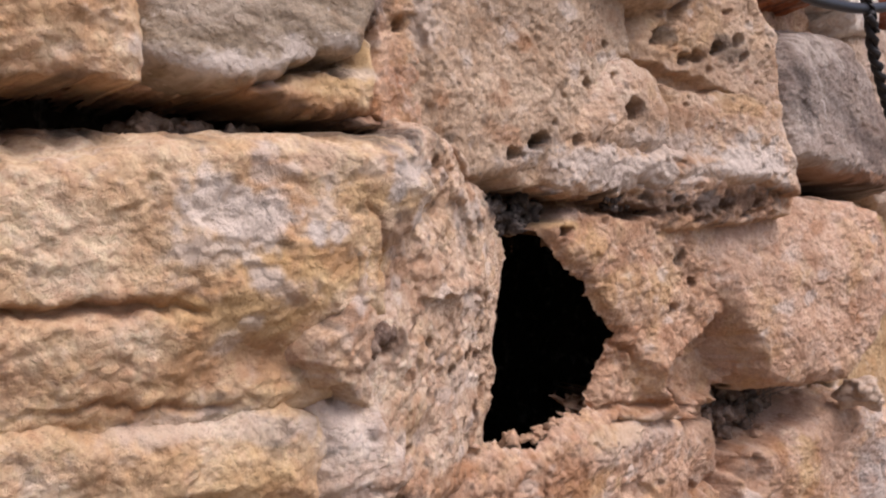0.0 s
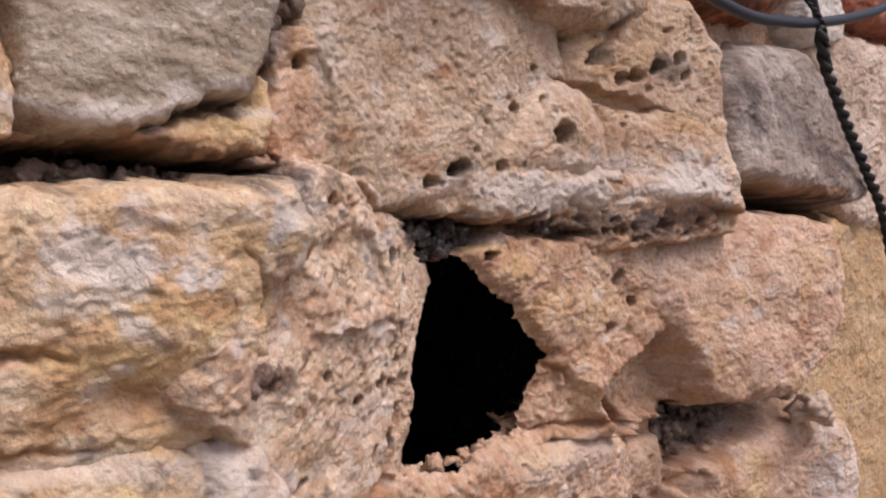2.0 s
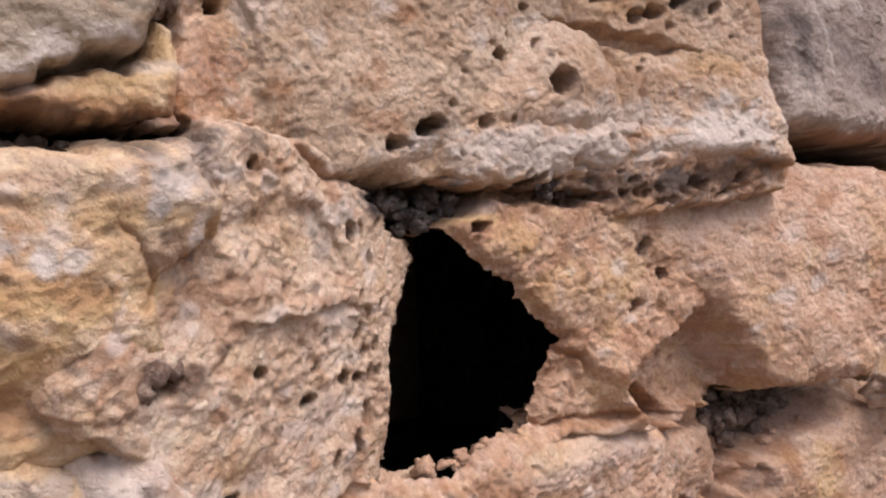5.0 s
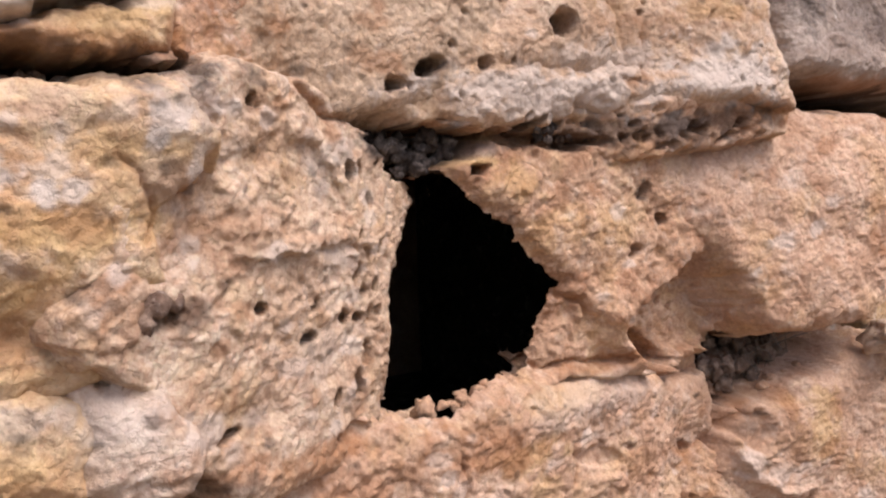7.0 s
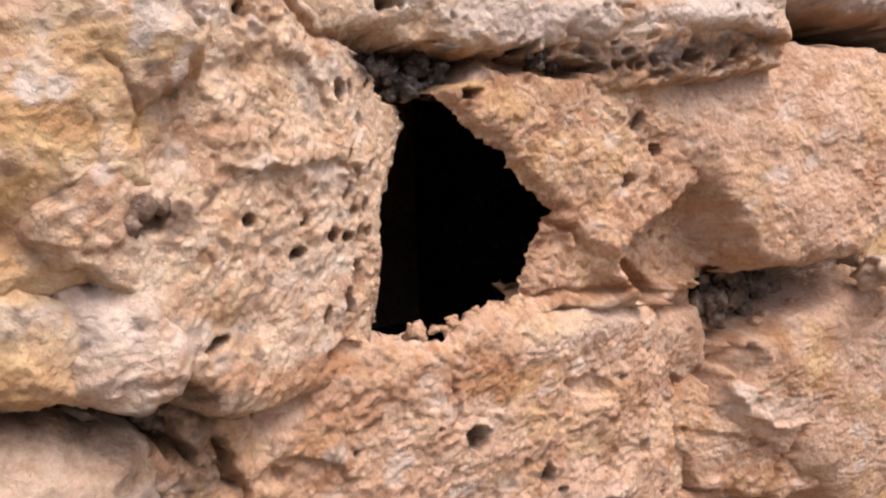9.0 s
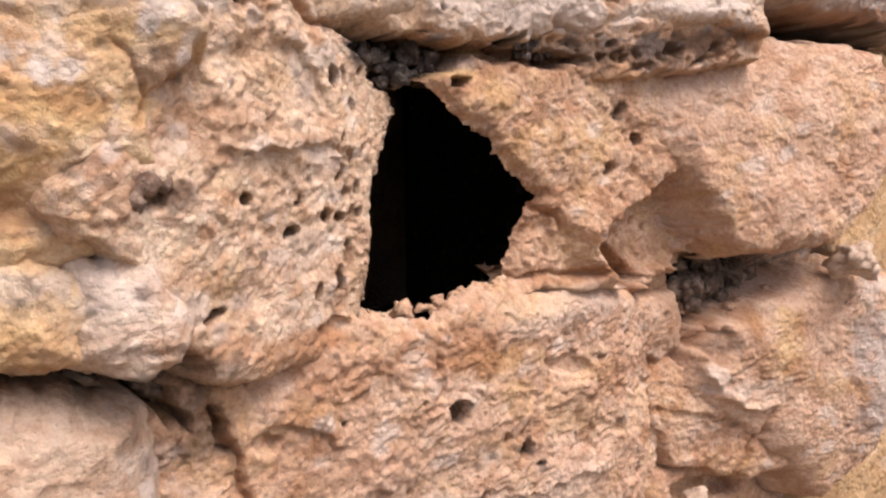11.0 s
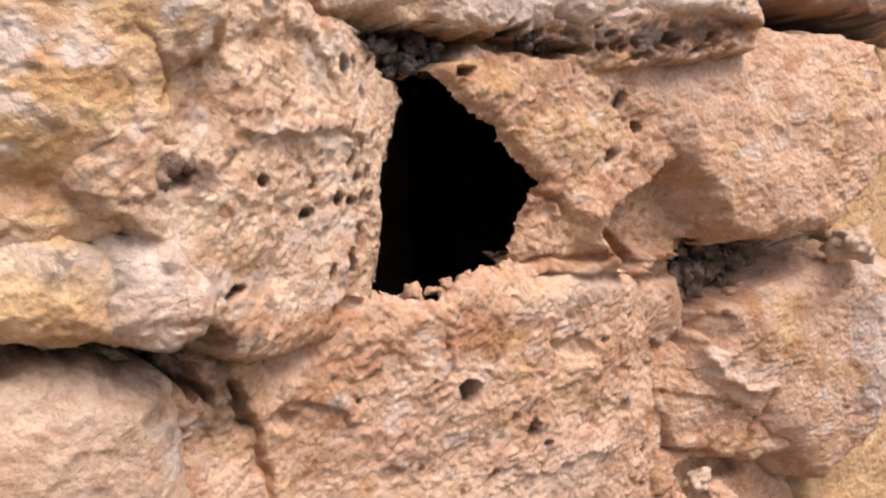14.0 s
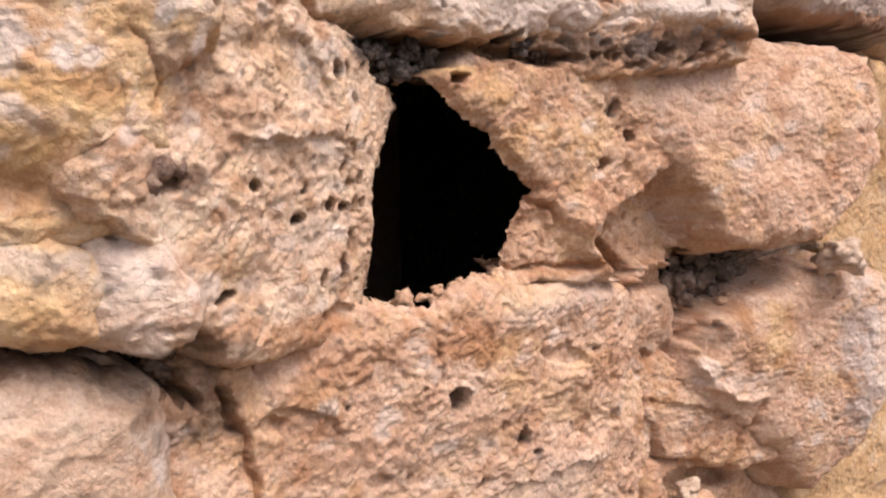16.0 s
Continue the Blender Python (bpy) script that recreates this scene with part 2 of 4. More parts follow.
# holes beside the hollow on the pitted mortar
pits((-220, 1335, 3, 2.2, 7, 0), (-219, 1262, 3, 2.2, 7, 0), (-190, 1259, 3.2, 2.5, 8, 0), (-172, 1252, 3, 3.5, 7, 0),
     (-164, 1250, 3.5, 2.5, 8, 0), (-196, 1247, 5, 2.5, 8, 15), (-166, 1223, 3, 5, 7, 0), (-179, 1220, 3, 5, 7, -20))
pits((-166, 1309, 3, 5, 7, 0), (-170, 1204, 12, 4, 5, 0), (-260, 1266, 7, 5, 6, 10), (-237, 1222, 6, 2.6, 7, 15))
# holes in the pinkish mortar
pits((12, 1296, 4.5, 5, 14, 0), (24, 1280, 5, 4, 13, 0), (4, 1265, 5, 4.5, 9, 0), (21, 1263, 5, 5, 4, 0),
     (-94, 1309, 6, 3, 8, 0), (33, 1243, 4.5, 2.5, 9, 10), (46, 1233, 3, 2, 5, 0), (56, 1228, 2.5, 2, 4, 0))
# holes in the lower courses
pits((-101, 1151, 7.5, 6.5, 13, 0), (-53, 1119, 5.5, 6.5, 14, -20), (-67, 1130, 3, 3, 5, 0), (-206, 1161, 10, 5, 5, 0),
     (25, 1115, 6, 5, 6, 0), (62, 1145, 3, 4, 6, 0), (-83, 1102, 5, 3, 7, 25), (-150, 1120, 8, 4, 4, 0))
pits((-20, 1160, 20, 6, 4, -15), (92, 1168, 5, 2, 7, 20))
# open joints and recesses
cave(9, (-21, 1417), (-9, 1431), (6, 1450), (11, 1447), (3, 1433), (-9, 1418))
cave(11, (-54, 1408), (-24, 1408), (-2, 1405), (25, 1402), (39, 1396), (21, 1392), (-6, 1395), (-24, 1402))
cave(40, (-155, 1323), (-140, 1327), (-122, 1330), (-109, 1330), (-82, 1326), (-100, 1313), (-118, 1306), (-134, 1306), (-143, 1317))
cave(16, (-95, 1327), (-57, 1327), (-18, 1324), (-18, 1318), (-57, 1316), (-78, 1319))
cave(34, (109, 1360), (160, 1352), (230, 1346), (300, 1343), (289, 1333), (213, 1331), (136, 1339), (120, 1348))
cave(30, (-425, 1345), (-318, 1352), (-300, 1353), (-280, 1349), (-258, 1348), (-235, 1349), (-238, 1342), (-258, 1341), (-271, 1341), (-280, 1336), (-294, 1339), (-328, 1337), (-425, 1332))
cave(30, (-425, 1214), (-318, 1212), (-276, 1207), (-262, 1204), (-245, 1193), (-239, 1176), (-248, 1180), (-265, 1196), (-278, 1203), (-425, 1207))
cave(16, (-284, 1364), (-267, 1372), (-249, 1374), (-249, 1368), (-267, 1366), (-284, 1360))
cave(14, (-234, 1184), (-228, 1182), (-221, 1161), (-227, 1160))
cave(16, (72, 1062), (90, 1069), (145, 1057), (145, 1043), (108, 1045), (78, 1050))
cave(40, (82, 1196), (96, 1206), (132, 1210), (160, 1215), (194, 1215), (192, 1207), (174, 1198), (154, 1186), (122, 1177), (104, 1176), (90, 1183))
cave(23, (-2, 1222), (1, 1233), (14, 1243), (34, 1250), (44, 1260), (58, 1263), (72, 1250), (82, 1236), (86, 1220), (74, 1200), (40, 1194), (10, 1200), soft=11)
cave(40, (1, 1224), (9, 1229), (24, 1220), (40, 1209), (49, 1200), (36, 1193), (20, 1198), (4, 1210))
cave(7, (-47, 1249), (-30, 1243), (-20, 1234), (-15, 1222), (1, 1214), (12, 1207), (-33, 1200), (-66, 1203), (-65, 1222), (-58, 1238), soft=9)
cave(8, (84, 1154), (90, 1163), (101, 1165), (108, 1156), (107, 1147), (98, 1141), (89, 1144))
swell((-12, 1236, 9, 12, 5), (-35, 1280, 26, 22, 4), (-75, 1300, 20, 10, 3), (-20, 1190, 50, 12, 4),
     (60, 1150, 22, 30, -6), (-110, 1120, 40, 18, -4), (-225, 1225, 24, 14, -5), (-150, 1400, 30, 26, -4))
swell((30, 1345, 34, 10, 5), (150, 1290, 40, 20, 4), (230, 1130, 30, 40, 5), (-300, 1290, 26, 16, 5),
     (-305, 1265, 20, 8, -5))
# lime, soot, iron and ochre; most dark rows paint the shade of joints and recesses
stain_or_shade("pale", (-319, 1312, 26, 14, 0.8), (-258, 1326, 10, 7, 0.75), (-330, 1300, 12, 7, 0.6), (-247, 1317, 5, 4, 0.6),
     (-60, 1343, 85, 13, 0.75), (50, 1356, 42, 17, 0.85), (-15, 1360, 45, 12, 0.55), (-262, 1160, 5, 6, 0.7))
stain_or_shade("pale", (-264, 1175, 8, 5, 0.4), (148, 1410, 2.2, 26, 0.7), (240, 1130, 34, 66, 0.6), (-262, 1368, 30, 3, 0.5),
     (-294, 1306, 5, 5, 0.9), (-286, 1307, 5, 4, 0.8), (-262, 1322, 5, 5, 0.9), (-250, 1311, 4, 4, 0.8))
stain_or_shade("pale", (-310, 1291, 6, 4, 0.7), (-275, 1283, 5, 4, 0.6), (-322, 1361, 22, 6, 0.7), (-300, 1363, 18, 6, 0.7),
     (-280, 1370, 16, 6, 0.7), (-262, 1376, 14, 5, 0.6), (-190, 1245, 14, 18, 0.3), (238, 1170, 26, 24, 0.5))
stain_or_shade("pale", (-20, 1190, 60, 10, 0.35), (60, 1310, 40, 14, 0.25), (-40, 1085, 70, 22, 0.3))
# soot in the block's pits; elsewhere shade painted into holes and under the ledge
stain_or_shade("dark", (40, 1422, 16, 9, 0.65), (-4, 1431, 6, 14, 0.55), (-50, 1376, 10, 8, 0.35), (-130, 1319, 26, 7, 0.75),
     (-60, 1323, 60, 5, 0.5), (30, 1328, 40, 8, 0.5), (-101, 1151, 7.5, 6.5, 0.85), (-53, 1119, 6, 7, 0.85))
# shade painted into holes, joints and the grey stone's left side
stain_or_shade("dark", (-251, 1266, 8, 6, 0.55), (-121, 1353, 10, 5, 0.5), (-275, 1345, 60, 7, 0.7), (-262, 1203, 40, 6, 0.6),
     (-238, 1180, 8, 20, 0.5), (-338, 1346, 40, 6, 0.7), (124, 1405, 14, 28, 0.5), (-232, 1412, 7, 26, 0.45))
# small spots; then the orange brick's sooty foot, its shading painted in
stain_or_shade("dark", (-303, 1301, 4, 3, 0.4), (-262, 1172, 4, 4, 0.4), (-268, 1182, 6, 4, 0.35), (96, 1476, 70, 9, 0.75),
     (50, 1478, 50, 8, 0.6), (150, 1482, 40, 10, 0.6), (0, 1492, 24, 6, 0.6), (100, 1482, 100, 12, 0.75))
# shade painted into the brick notch, joints, insect holes and under the ledge
stain_or_shade("dark", (-30, 1478, 8, 6, 0.8), (205, 1342, 70, 9, 0.75), (-370, 1340, 60, 7, 0.8), (12, 1296, 5, 6, 0.8),
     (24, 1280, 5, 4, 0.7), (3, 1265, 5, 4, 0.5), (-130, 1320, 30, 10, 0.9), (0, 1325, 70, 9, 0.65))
stain_or_shade("dark", (48, 1331, 40, 8, 0.7))
stain_or_shade("rust", (45, 1384, 34, 9, 0.35), (-95, 1178, 30, 16, 0.75), (-170, 1190, 30, 10, 0.3), (-270, 1352, 30, 6, 0.5),
     (-285, 1298, 18, 6, 0.5), (-184, 1200, 26, 9, 0.75), (0, 1208, 40, 7, 0.7), (-160, 1180, 20, 12, 0.5))
# rust under the ledge also paints its brown shadow
stain_or_shade("rust", (40, 1332, 60, 9, 0.6), (75, 1334, 34, 9, 0.7), (190, 1353, 80, 6, 0.6), (0, 1318, 90, 10, 0.4),
     (15, 1150, 14, 16, 0.3), (-320, 1262, 50, 8, 0.35), (-360, 1348, 40, 10, 0.4))
# shade painted into the niche, open joint, hollow and cracks
stain_or_shade("dark", (26, 1206, 16, 8, 0.6), (135, 1198, 46, 8, 0.25), (98, 1153, 8, 7, 0.35), (-260, 1268, 8, 5, 0.6), (-228, 1173, 4, 12, 0.5), (-222, 1158, 3, 10, 0.5))
# the last two rows trace a joint's brown shadow line in rust colour
stain_or_shade("rust", (-110, 1186, 34, 12, 0.55), (-140, 1180, 22, 9, 0.4), (55, 1142, 10, 9, 0.55), (24, 1137, 7, 6, 0.4), (-30, 1206, 26, 5, 0.5), (0, 1205, 18, 5, 0.5), (-200, 1204, 26, 5, 0.6), (-228, 1208, 14, 5, 0.6))
# rust under the cement band puts the recess's brown shading into the colour
stain_or_shade("rust", (118, 1345, 8, 8, 0.5), (-195, 1448, 40, 7, 0.35), (-100, 1446, 46, 8, 0.4), (-225, 1290, 22, 8, 0.35), (-236, 1282, 12, 9, 0.45), (126, 1140, 10, 24, 0.3), (152, 1128, 7, 16, 0.45))
stain_or_shade("gold", (-290, 1296, 34, 10, 0.6), (-318, 1280, 26, 8, 0.5), (-265, 1316, 20, 10, 0.35), (-318, 1226, 24, 12, 0.4), (-95, 1312, 14, 5, 0.7), (-70, 1304, 14, 10, 0.4), (-50, 1196, 40, 8, 0.4))
stain_or_shade("gold", (-75, 1172, 30, 10, 0.45), (-185, 1168, 26, 10, 0.2), (140, 1150, 16, 26, 0.5), (-10, 1282, 20, 14, 0.3), (48, 1388, 26, 8, 0.5), (-62, 1150, 18, 10, 0.3), (-262, 1362, 18, 8, 0.5), (-243, 1374, 5, 14, 0.6))
stain_or_shade("pale", (-276, 1236, 16, 12, 0.5), (-330, 1246, 30, 5, 0.4), (-300, 1242, 20, 5, 0.45), (92, 1136, 10, 10, 0.45), (112, 1124, 14, 8, 0.45), (165, 1440, 34, 14, 0.55), (-20, 1198, 60, 7, 0.3), (-210, 1402, 8, 26, 0.4))
# brown and dark paint the shade under the slab and in the brick notch
stain_or_shade("rust", (-296, 1354, 16, 8, 0.6), (30, 1484, 40, 8, 0.5), (-250, 1350, 20, 5, 0.7), (-240, 1356, 5, 9, 0.6), (102, 1430, 8, 26, 0.5))
stain_or_shade("dark", (-292, 1350, 20, 6, 0.6), (-10, 1488, 20, 7, 0.85))
cave(16, (-34, 1492), (-22, 1497), (-6, 1493), (8, 1486), (2, 1479), (-20, 1483))
stain_or_shade("grey", (-247, 1330, 20, 9, 0.5), (-262, 1310, 12, 8, 0.35), (-290, 1330, 14, 7, 0.3), (-170, 1316, 8, 5, 0.5), (-182, 1304, 7, 5, 0.5), (20, 1330, 26, 6, 0.5), (-100, 1318, 20, 5, 0.5))
stain_or_shade("grey", (205, 1150, 16, 40, 0.55), (215, 1100, 14, 30, 0.5), (-226, 1224, 10, 4, 0.5), (30, 1119, 6, 5, 0.5), (-258, 1168, 12, 8, 0.4), (-240, 1405, 8, 26, 0.6))
_smudge = random.Random(31)
for count, u0, u1, z0, z1 in ((34, -215, 75, 1050, 1196), (26, -262, -150, 1208, 1335), (18, -60, 200, 1215, 1328), (22, -200, 90, 1340, 1455), (12, 95, 240, 1060, 1185), (16, -330, -245, 1215, 1335)):
    for _ in range(count):   # smudges of earth, and specks of soot and lime
        u, z = _smudge.uniform(u0, u1), _smudge.uniform(z0, z1)
        stain_or_shade("rust", (u, z, _smudge.uniform(4, 12), _smudge.uniform(3, 8), _smudge.uniform(0.25, 0.6)))
        u, z, r = _smudge.uniform(u0, u1), _smudge.uniform(z0, z1), _smudge.uniform(1.2, 3)
        stain_or_shade("dark", (u, z, r * 1.3, r, _smudge.uniform(0.3, 0.6)))
        u, z, r = _smudge.uniform(u0, u1), _smudge.uniform(z0, z1), _smudge.uniform(2, 6)
        stain_or_shade("pale", (u, z, r * 1.4, r, _smudge.uniform(0.25, 0.6)))
# broken edges and layers
edge(4, 16, (76, 1158), (82, 1141), (95, 1123), (120, 1110), (141, 1110))
edge(4, 12, (4, 1124), (2, 1132), (0, 1139), (-8, 1147), (-24, 1152))
edge(4, 14, (-234, 1281), (-215, 1280), (-187, 1281), (-157, 1281))
edge(3, 16, (-3, 1222), (0, 1232), (14, 1242), (34, 1249), (43, 1259), (56, 1263))
edge(3, 10, (-206, 1326), (-190, 1322), (-178, 1310), (-172, 1296))
edge(4, 12, (-210, 1168), (-196, 1167), (-178, 1160), (-172, 1150))
edge(3, 12, (-70, 1098), (-40, 1092), (-10, 1096), (20, 1090))
edge(3, 10, (62, 1118), (86, 1112), (112, 1104), (130, 1096))
edge(4, 14, (-160, 1447), (-136, 1441), (-101, 1446), (-60, 1440), (-30, 1446))
edge(3, 12, (-230, 1395), (-214, 1398), (-207, 1380), (-204, 1350))
# ribs and cracks
seam(-3, 2.6, (79, 1162), (82, 1145), (93, 1127), (113, 1115), (137, 1111))
seam(10, 1.8, (-470, 1282), (-390, 1281), (-362, 1282), (-346, 1281), (-326, 1282))
seam(3, 1.4, (-372, 1253), (-350, 1253), (-325, 1250), (-306, 1250))
seam(-5, 3.4, (-19, 1241), (-13, 1228), (-7, 1217), (2, 1210), (12, 1205))
seam(5, 2, (-47, 1249), (-32, 1242), (-23, 1233))
seam(4, 1.6, (-62, 1212), (-40, 1211), (-20, 1209), (4, 1208))
seam(6, 1.7, (-234, 1184), (-225, 1172), (-219, 1157), (-215, 1140), (-212, 1120))
seam(6, 2.2, (139, 1110), (136, 1092), (128, 1076), (116, 1066))
seam(5, 1.8, (104, 1172), (94, 1168), (88, 1160), (86, 1150))
seam(3, 1.6, (54, 1150), (62, 1146), (62, 1138), (54, 1134), (47, 1140))
seam(3, 1.5, (18, 1142), (26, 1140), (28, 1132), (22, 1128))
seam(5, 2, (-196, 1346), (-188, 1338), (-176, 1332), (-166, 1330))
seam(2.5, 1.2, (-276, 1318), (-266, 1310), (-262, 1298), (-268, 1288))
seam(3, 1.4, (-40, 1176), (-36, 1160), (-38, 1148))
seam(3, 1.6, (-20, 1352), (0, 1349), (6, 1362), (4, 1380))
seam(3, 1.4, (-115, 1186), (-112, 1172), (-116, 1160))
_scatter = random.Random(12)
for _ in range(46):   # honeycombed mortar under the ledge
    pits((_scatter.uniform(-70, 80), _scatter.gauss(1326, 5), _scatter.uniform(1.6, 4.5), _scatter.uniform(1.4, 3.4), _scatter.uniform(3, 8), _scatter.uniform(-30, 30)))
for _ in range(20):   # insect holes along the rim of the opening
    pits((_scatter.gauss(-158, 6), _scatter.uniform(1210, 1318), _scatter.uniform(1.2, 2.4), _scatter.uniform(1.6, 4), _scatter.uniform(3, 7.5), _scatter.uniform(-15, 15)))
for _ in range(26):   # hollows strewn over the block below
    pits((_scatter.uniform(-200, 70), _scatter.uniform(1040, 1185), _scatter.uniform(1.2, 3.6), _scatter.uniform(1.2, 2.6), _scatter.uniform(2, 6), _scatter.uniform(-40, 40)))
for _ in range(18):
    pits((_scatter.uniform(-150, 80), _scatter.uniform(1335, 1440), _scatter.uniform(1, 2.4), _scatter.uniform(1, 2.2), _scatter.uniform(2, 6), _scatter.uniform(-40, 40)))


def along(line, u, z):
    """Distance to a line, positive on its left, and a weight that fades at its ends."""
    best, side, run = np.full(u.shape, 1e9), np.ones(u.shape), np.zeros(u.shape)
    lengths = [math.dist(a, b) for a, b in zip(line, line[1:])]
    total, gone = sum(lengths), 0.0
    for (ax, ay), (bx, by), size in zip(line, line[1:], lengths):
        ex, ey, wx, wy = (bx - ax) / size, (by - ay) / size, u - ax, z - ay
        s = np.clip(wx * ex + wy * ey, 0, size)
        r = np.hypot(wx - ex * s, wy - ey * s)
        closer = r < best
        best = np.where(closer, r, best)
        side = np.where(closer, np.sign(ex * wy - ey * wx), side)
        run = np.where(closer, gone + s, run)
        gone += size
    fade = np.clip(np.minimum(run, total - run) / (0.22 * total), 0, 1)
    return best * side, np.sqrt(fade)


def carve(u, z, h):
    """Presses the hollows into a face of heights h."""
    wu, wz = u + 1.6 * fbm(u, z, 9, 2, 301), z + 1.6 * fbm(u, z, 9, 2, 311)
    for pu, pz, ru, rz, deep, turn in PITS:
        near = (np.abs(u - pu) < 1.6 * max(ru, rz)) & (np.abs(z - pz) < 1.6 * max(ru, rz))
        if not near.any():
            continue
        c, s = math.cos(radians(turn)), math.sin(radians(turn))
        x, y = wu[near] - pu, wz[near] - pz
        r = np.hypot((x * c + y * s) / ru, (y * c - x * s) / rz)
        h[near] -= (deep if deep < 7 else deep * 2.2) * (1 - ease(r, 0.66, 1.02))
    for fu, fz, ru, rz, rise in FORMS:
        h += rise * np.exp(-1.4 * (((u - fu) / ru) ** 2 + ((z - fz) / rz) ** 2))
    lu, lz = wu + 2.0 * fbm(u, z, 16, 3, 321, 0.6), wz + 2.0 * fbm(u, z, 16, 3, 331, 0.6)
    for size, reach, line in EDGES + SEAMS:
        us, zs = [p[0] for p in line], [p[1] for p in line]
        near = (u > min(us) - 3 * reach) & (u < max(us) + 3 * reach) & (z > min(zs) - 3 * reach) & (z < max(zs) + 3 * reach)
        if not near.any():
            continue
        s, fade = along(line, lu[near], lz[near])
        if (size, reach, line) in SEAMS:
            h[near] -= size * fade * np.exp(-(s / reach) ** 2)
        else:
            h[near] += size * fade * ease(s, -0.8, 0.8) * np.exp(-(s / reach) ** 2)
    for deep, outline, soft in CAVES:
        us, zs = [p[0] for p in outline], [p[1] for p in outline]
        near = (u > min(us) - 8) & (u < max(us) + 8) & (z > min(zs) - 8) & (z < max(zs) + 8)
        if near.any():
            s = inside(outline, wu[near] + 0.8 * (wu - u)[near], wz[near] + 0.8 * (wz - z)[near])
            h[near] -= deep * ease(s, -1.0, soft)
    return h


def stain_shade_masks(u, z):
    masks = {key: np.zeros(u.shape) for key in ("gold", "rust", "grey", "pale", "dark")}
    ragged = 0.55 * fbm(u, z, 14, 4, 401, 0.65)
    wu, wz = u + 1.6 * fbm(u, z, 9, 2, 301), z + 1.6 * fbm(u, z, 9, 2, 311)
    for pu, pz, ru, rz, deep, turn in PITS:   # dirt of the insect holes, and the dark of their depth painted in
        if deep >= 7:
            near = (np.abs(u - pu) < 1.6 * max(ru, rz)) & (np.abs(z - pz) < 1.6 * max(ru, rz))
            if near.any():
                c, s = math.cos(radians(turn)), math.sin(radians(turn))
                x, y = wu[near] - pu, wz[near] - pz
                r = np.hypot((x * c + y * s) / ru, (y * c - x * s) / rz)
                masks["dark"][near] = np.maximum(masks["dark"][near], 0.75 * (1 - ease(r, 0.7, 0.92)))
    for size, width, line in SEAMS:   # rust-brown along the cracks, fading to either side
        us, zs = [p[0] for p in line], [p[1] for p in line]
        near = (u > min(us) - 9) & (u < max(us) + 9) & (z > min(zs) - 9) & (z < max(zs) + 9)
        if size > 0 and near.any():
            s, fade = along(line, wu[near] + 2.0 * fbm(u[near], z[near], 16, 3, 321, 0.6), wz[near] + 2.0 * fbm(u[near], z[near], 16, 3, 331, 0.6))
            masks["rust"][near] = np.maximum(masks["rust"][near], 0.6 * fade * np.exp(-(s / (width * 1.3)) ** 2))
    for key, su, sz, ru, rz, power in STAINS_SHADE:
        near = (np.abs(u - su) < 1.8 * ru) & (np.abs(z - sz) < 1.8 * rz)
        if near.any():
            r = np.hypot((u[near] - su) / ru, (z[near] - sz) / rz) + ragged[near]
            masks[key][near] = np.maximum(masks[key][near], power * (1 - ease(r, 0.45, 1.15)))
    return masks


def gaps(u, z):
    """Where a joint opens right through into the core."""
    wu, wz = u + 2.9 * fbm(u, z, 9, 2, 301), z + 2.9 * fbm(u, z, 9, 2, 311)
    gone = np.zeros(u.shape, bool)
    for deep, outline, soft in CAVES:
        if deep >= 28:
            us, zs = [p[0] for p in outline], [p[1] for p in outline]
            near = (u > min(us)) & (u < max(us)) & (z > min(zs)) & (z < max(zs))
            if near.any():
                gone[near] |= inside(outline, wu[near], wz[near]) > 2.5
    return gone


def lay(u, z):
    """How far the recessed bedding mortar stands out."""
    return np.interp(u, [-420, -330, -250, -200, -150, 0, 100, 170, 260, 420], [2, 2, 0, -6, -18, -20, -14, -8, -8, -8])


def grid_mesh(name, u, z, h, keep, material, masks):
    """A mesh from a grid of heights; faces where keep is true, edges turned back into the wall."""
    rows, cols = u.shape
    face = keep[:-1, :-1] & keep[1:, :-1] & keep[:-1, 1:] & keep[1:, 1:]
    idx = np.arange(rows * cols).reshape(rows, cols)
    quads = np.stack([idx[:-1, :-1], idx[:-1, 1:], idx[1:, 1:], idx[1:, :-1]], -1)[face]
    used, back = np.unique(quads, return_inverse=True)
    quads = back.reshape(-1, 4)
    co = np.stack([u.ravel(), -h.ravel(), z.ravel()], -1)[used] / 1000.0
    mesh = bpy.data.meshes.new(name)
    mesh.vertices.add(len(co))
    mesh.vertices.foreach_set("co", co.astype(np.float32).ravel())
    mesh.loops.add(quads.size)
    mesh.loops.foreach_set("vertex_index", quads.astype(np.int32).ravel())
    mesh.polygons.add(len(quads))
    mesh.polygons.foreach_set("loop_start", np.arange(0, quads.size, 4, dtype=np.int32))
    mesh.update(calc_edges=True)
    mesh.polygons.foreach_set("use_smooth", np.ones(len(quads), dtype=bool))
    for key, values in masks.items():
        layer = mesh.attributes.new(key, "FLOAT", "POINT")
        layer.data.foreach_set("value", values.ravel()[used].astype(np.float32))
    mesh.materials.append(material)
    return new(name, mesh)


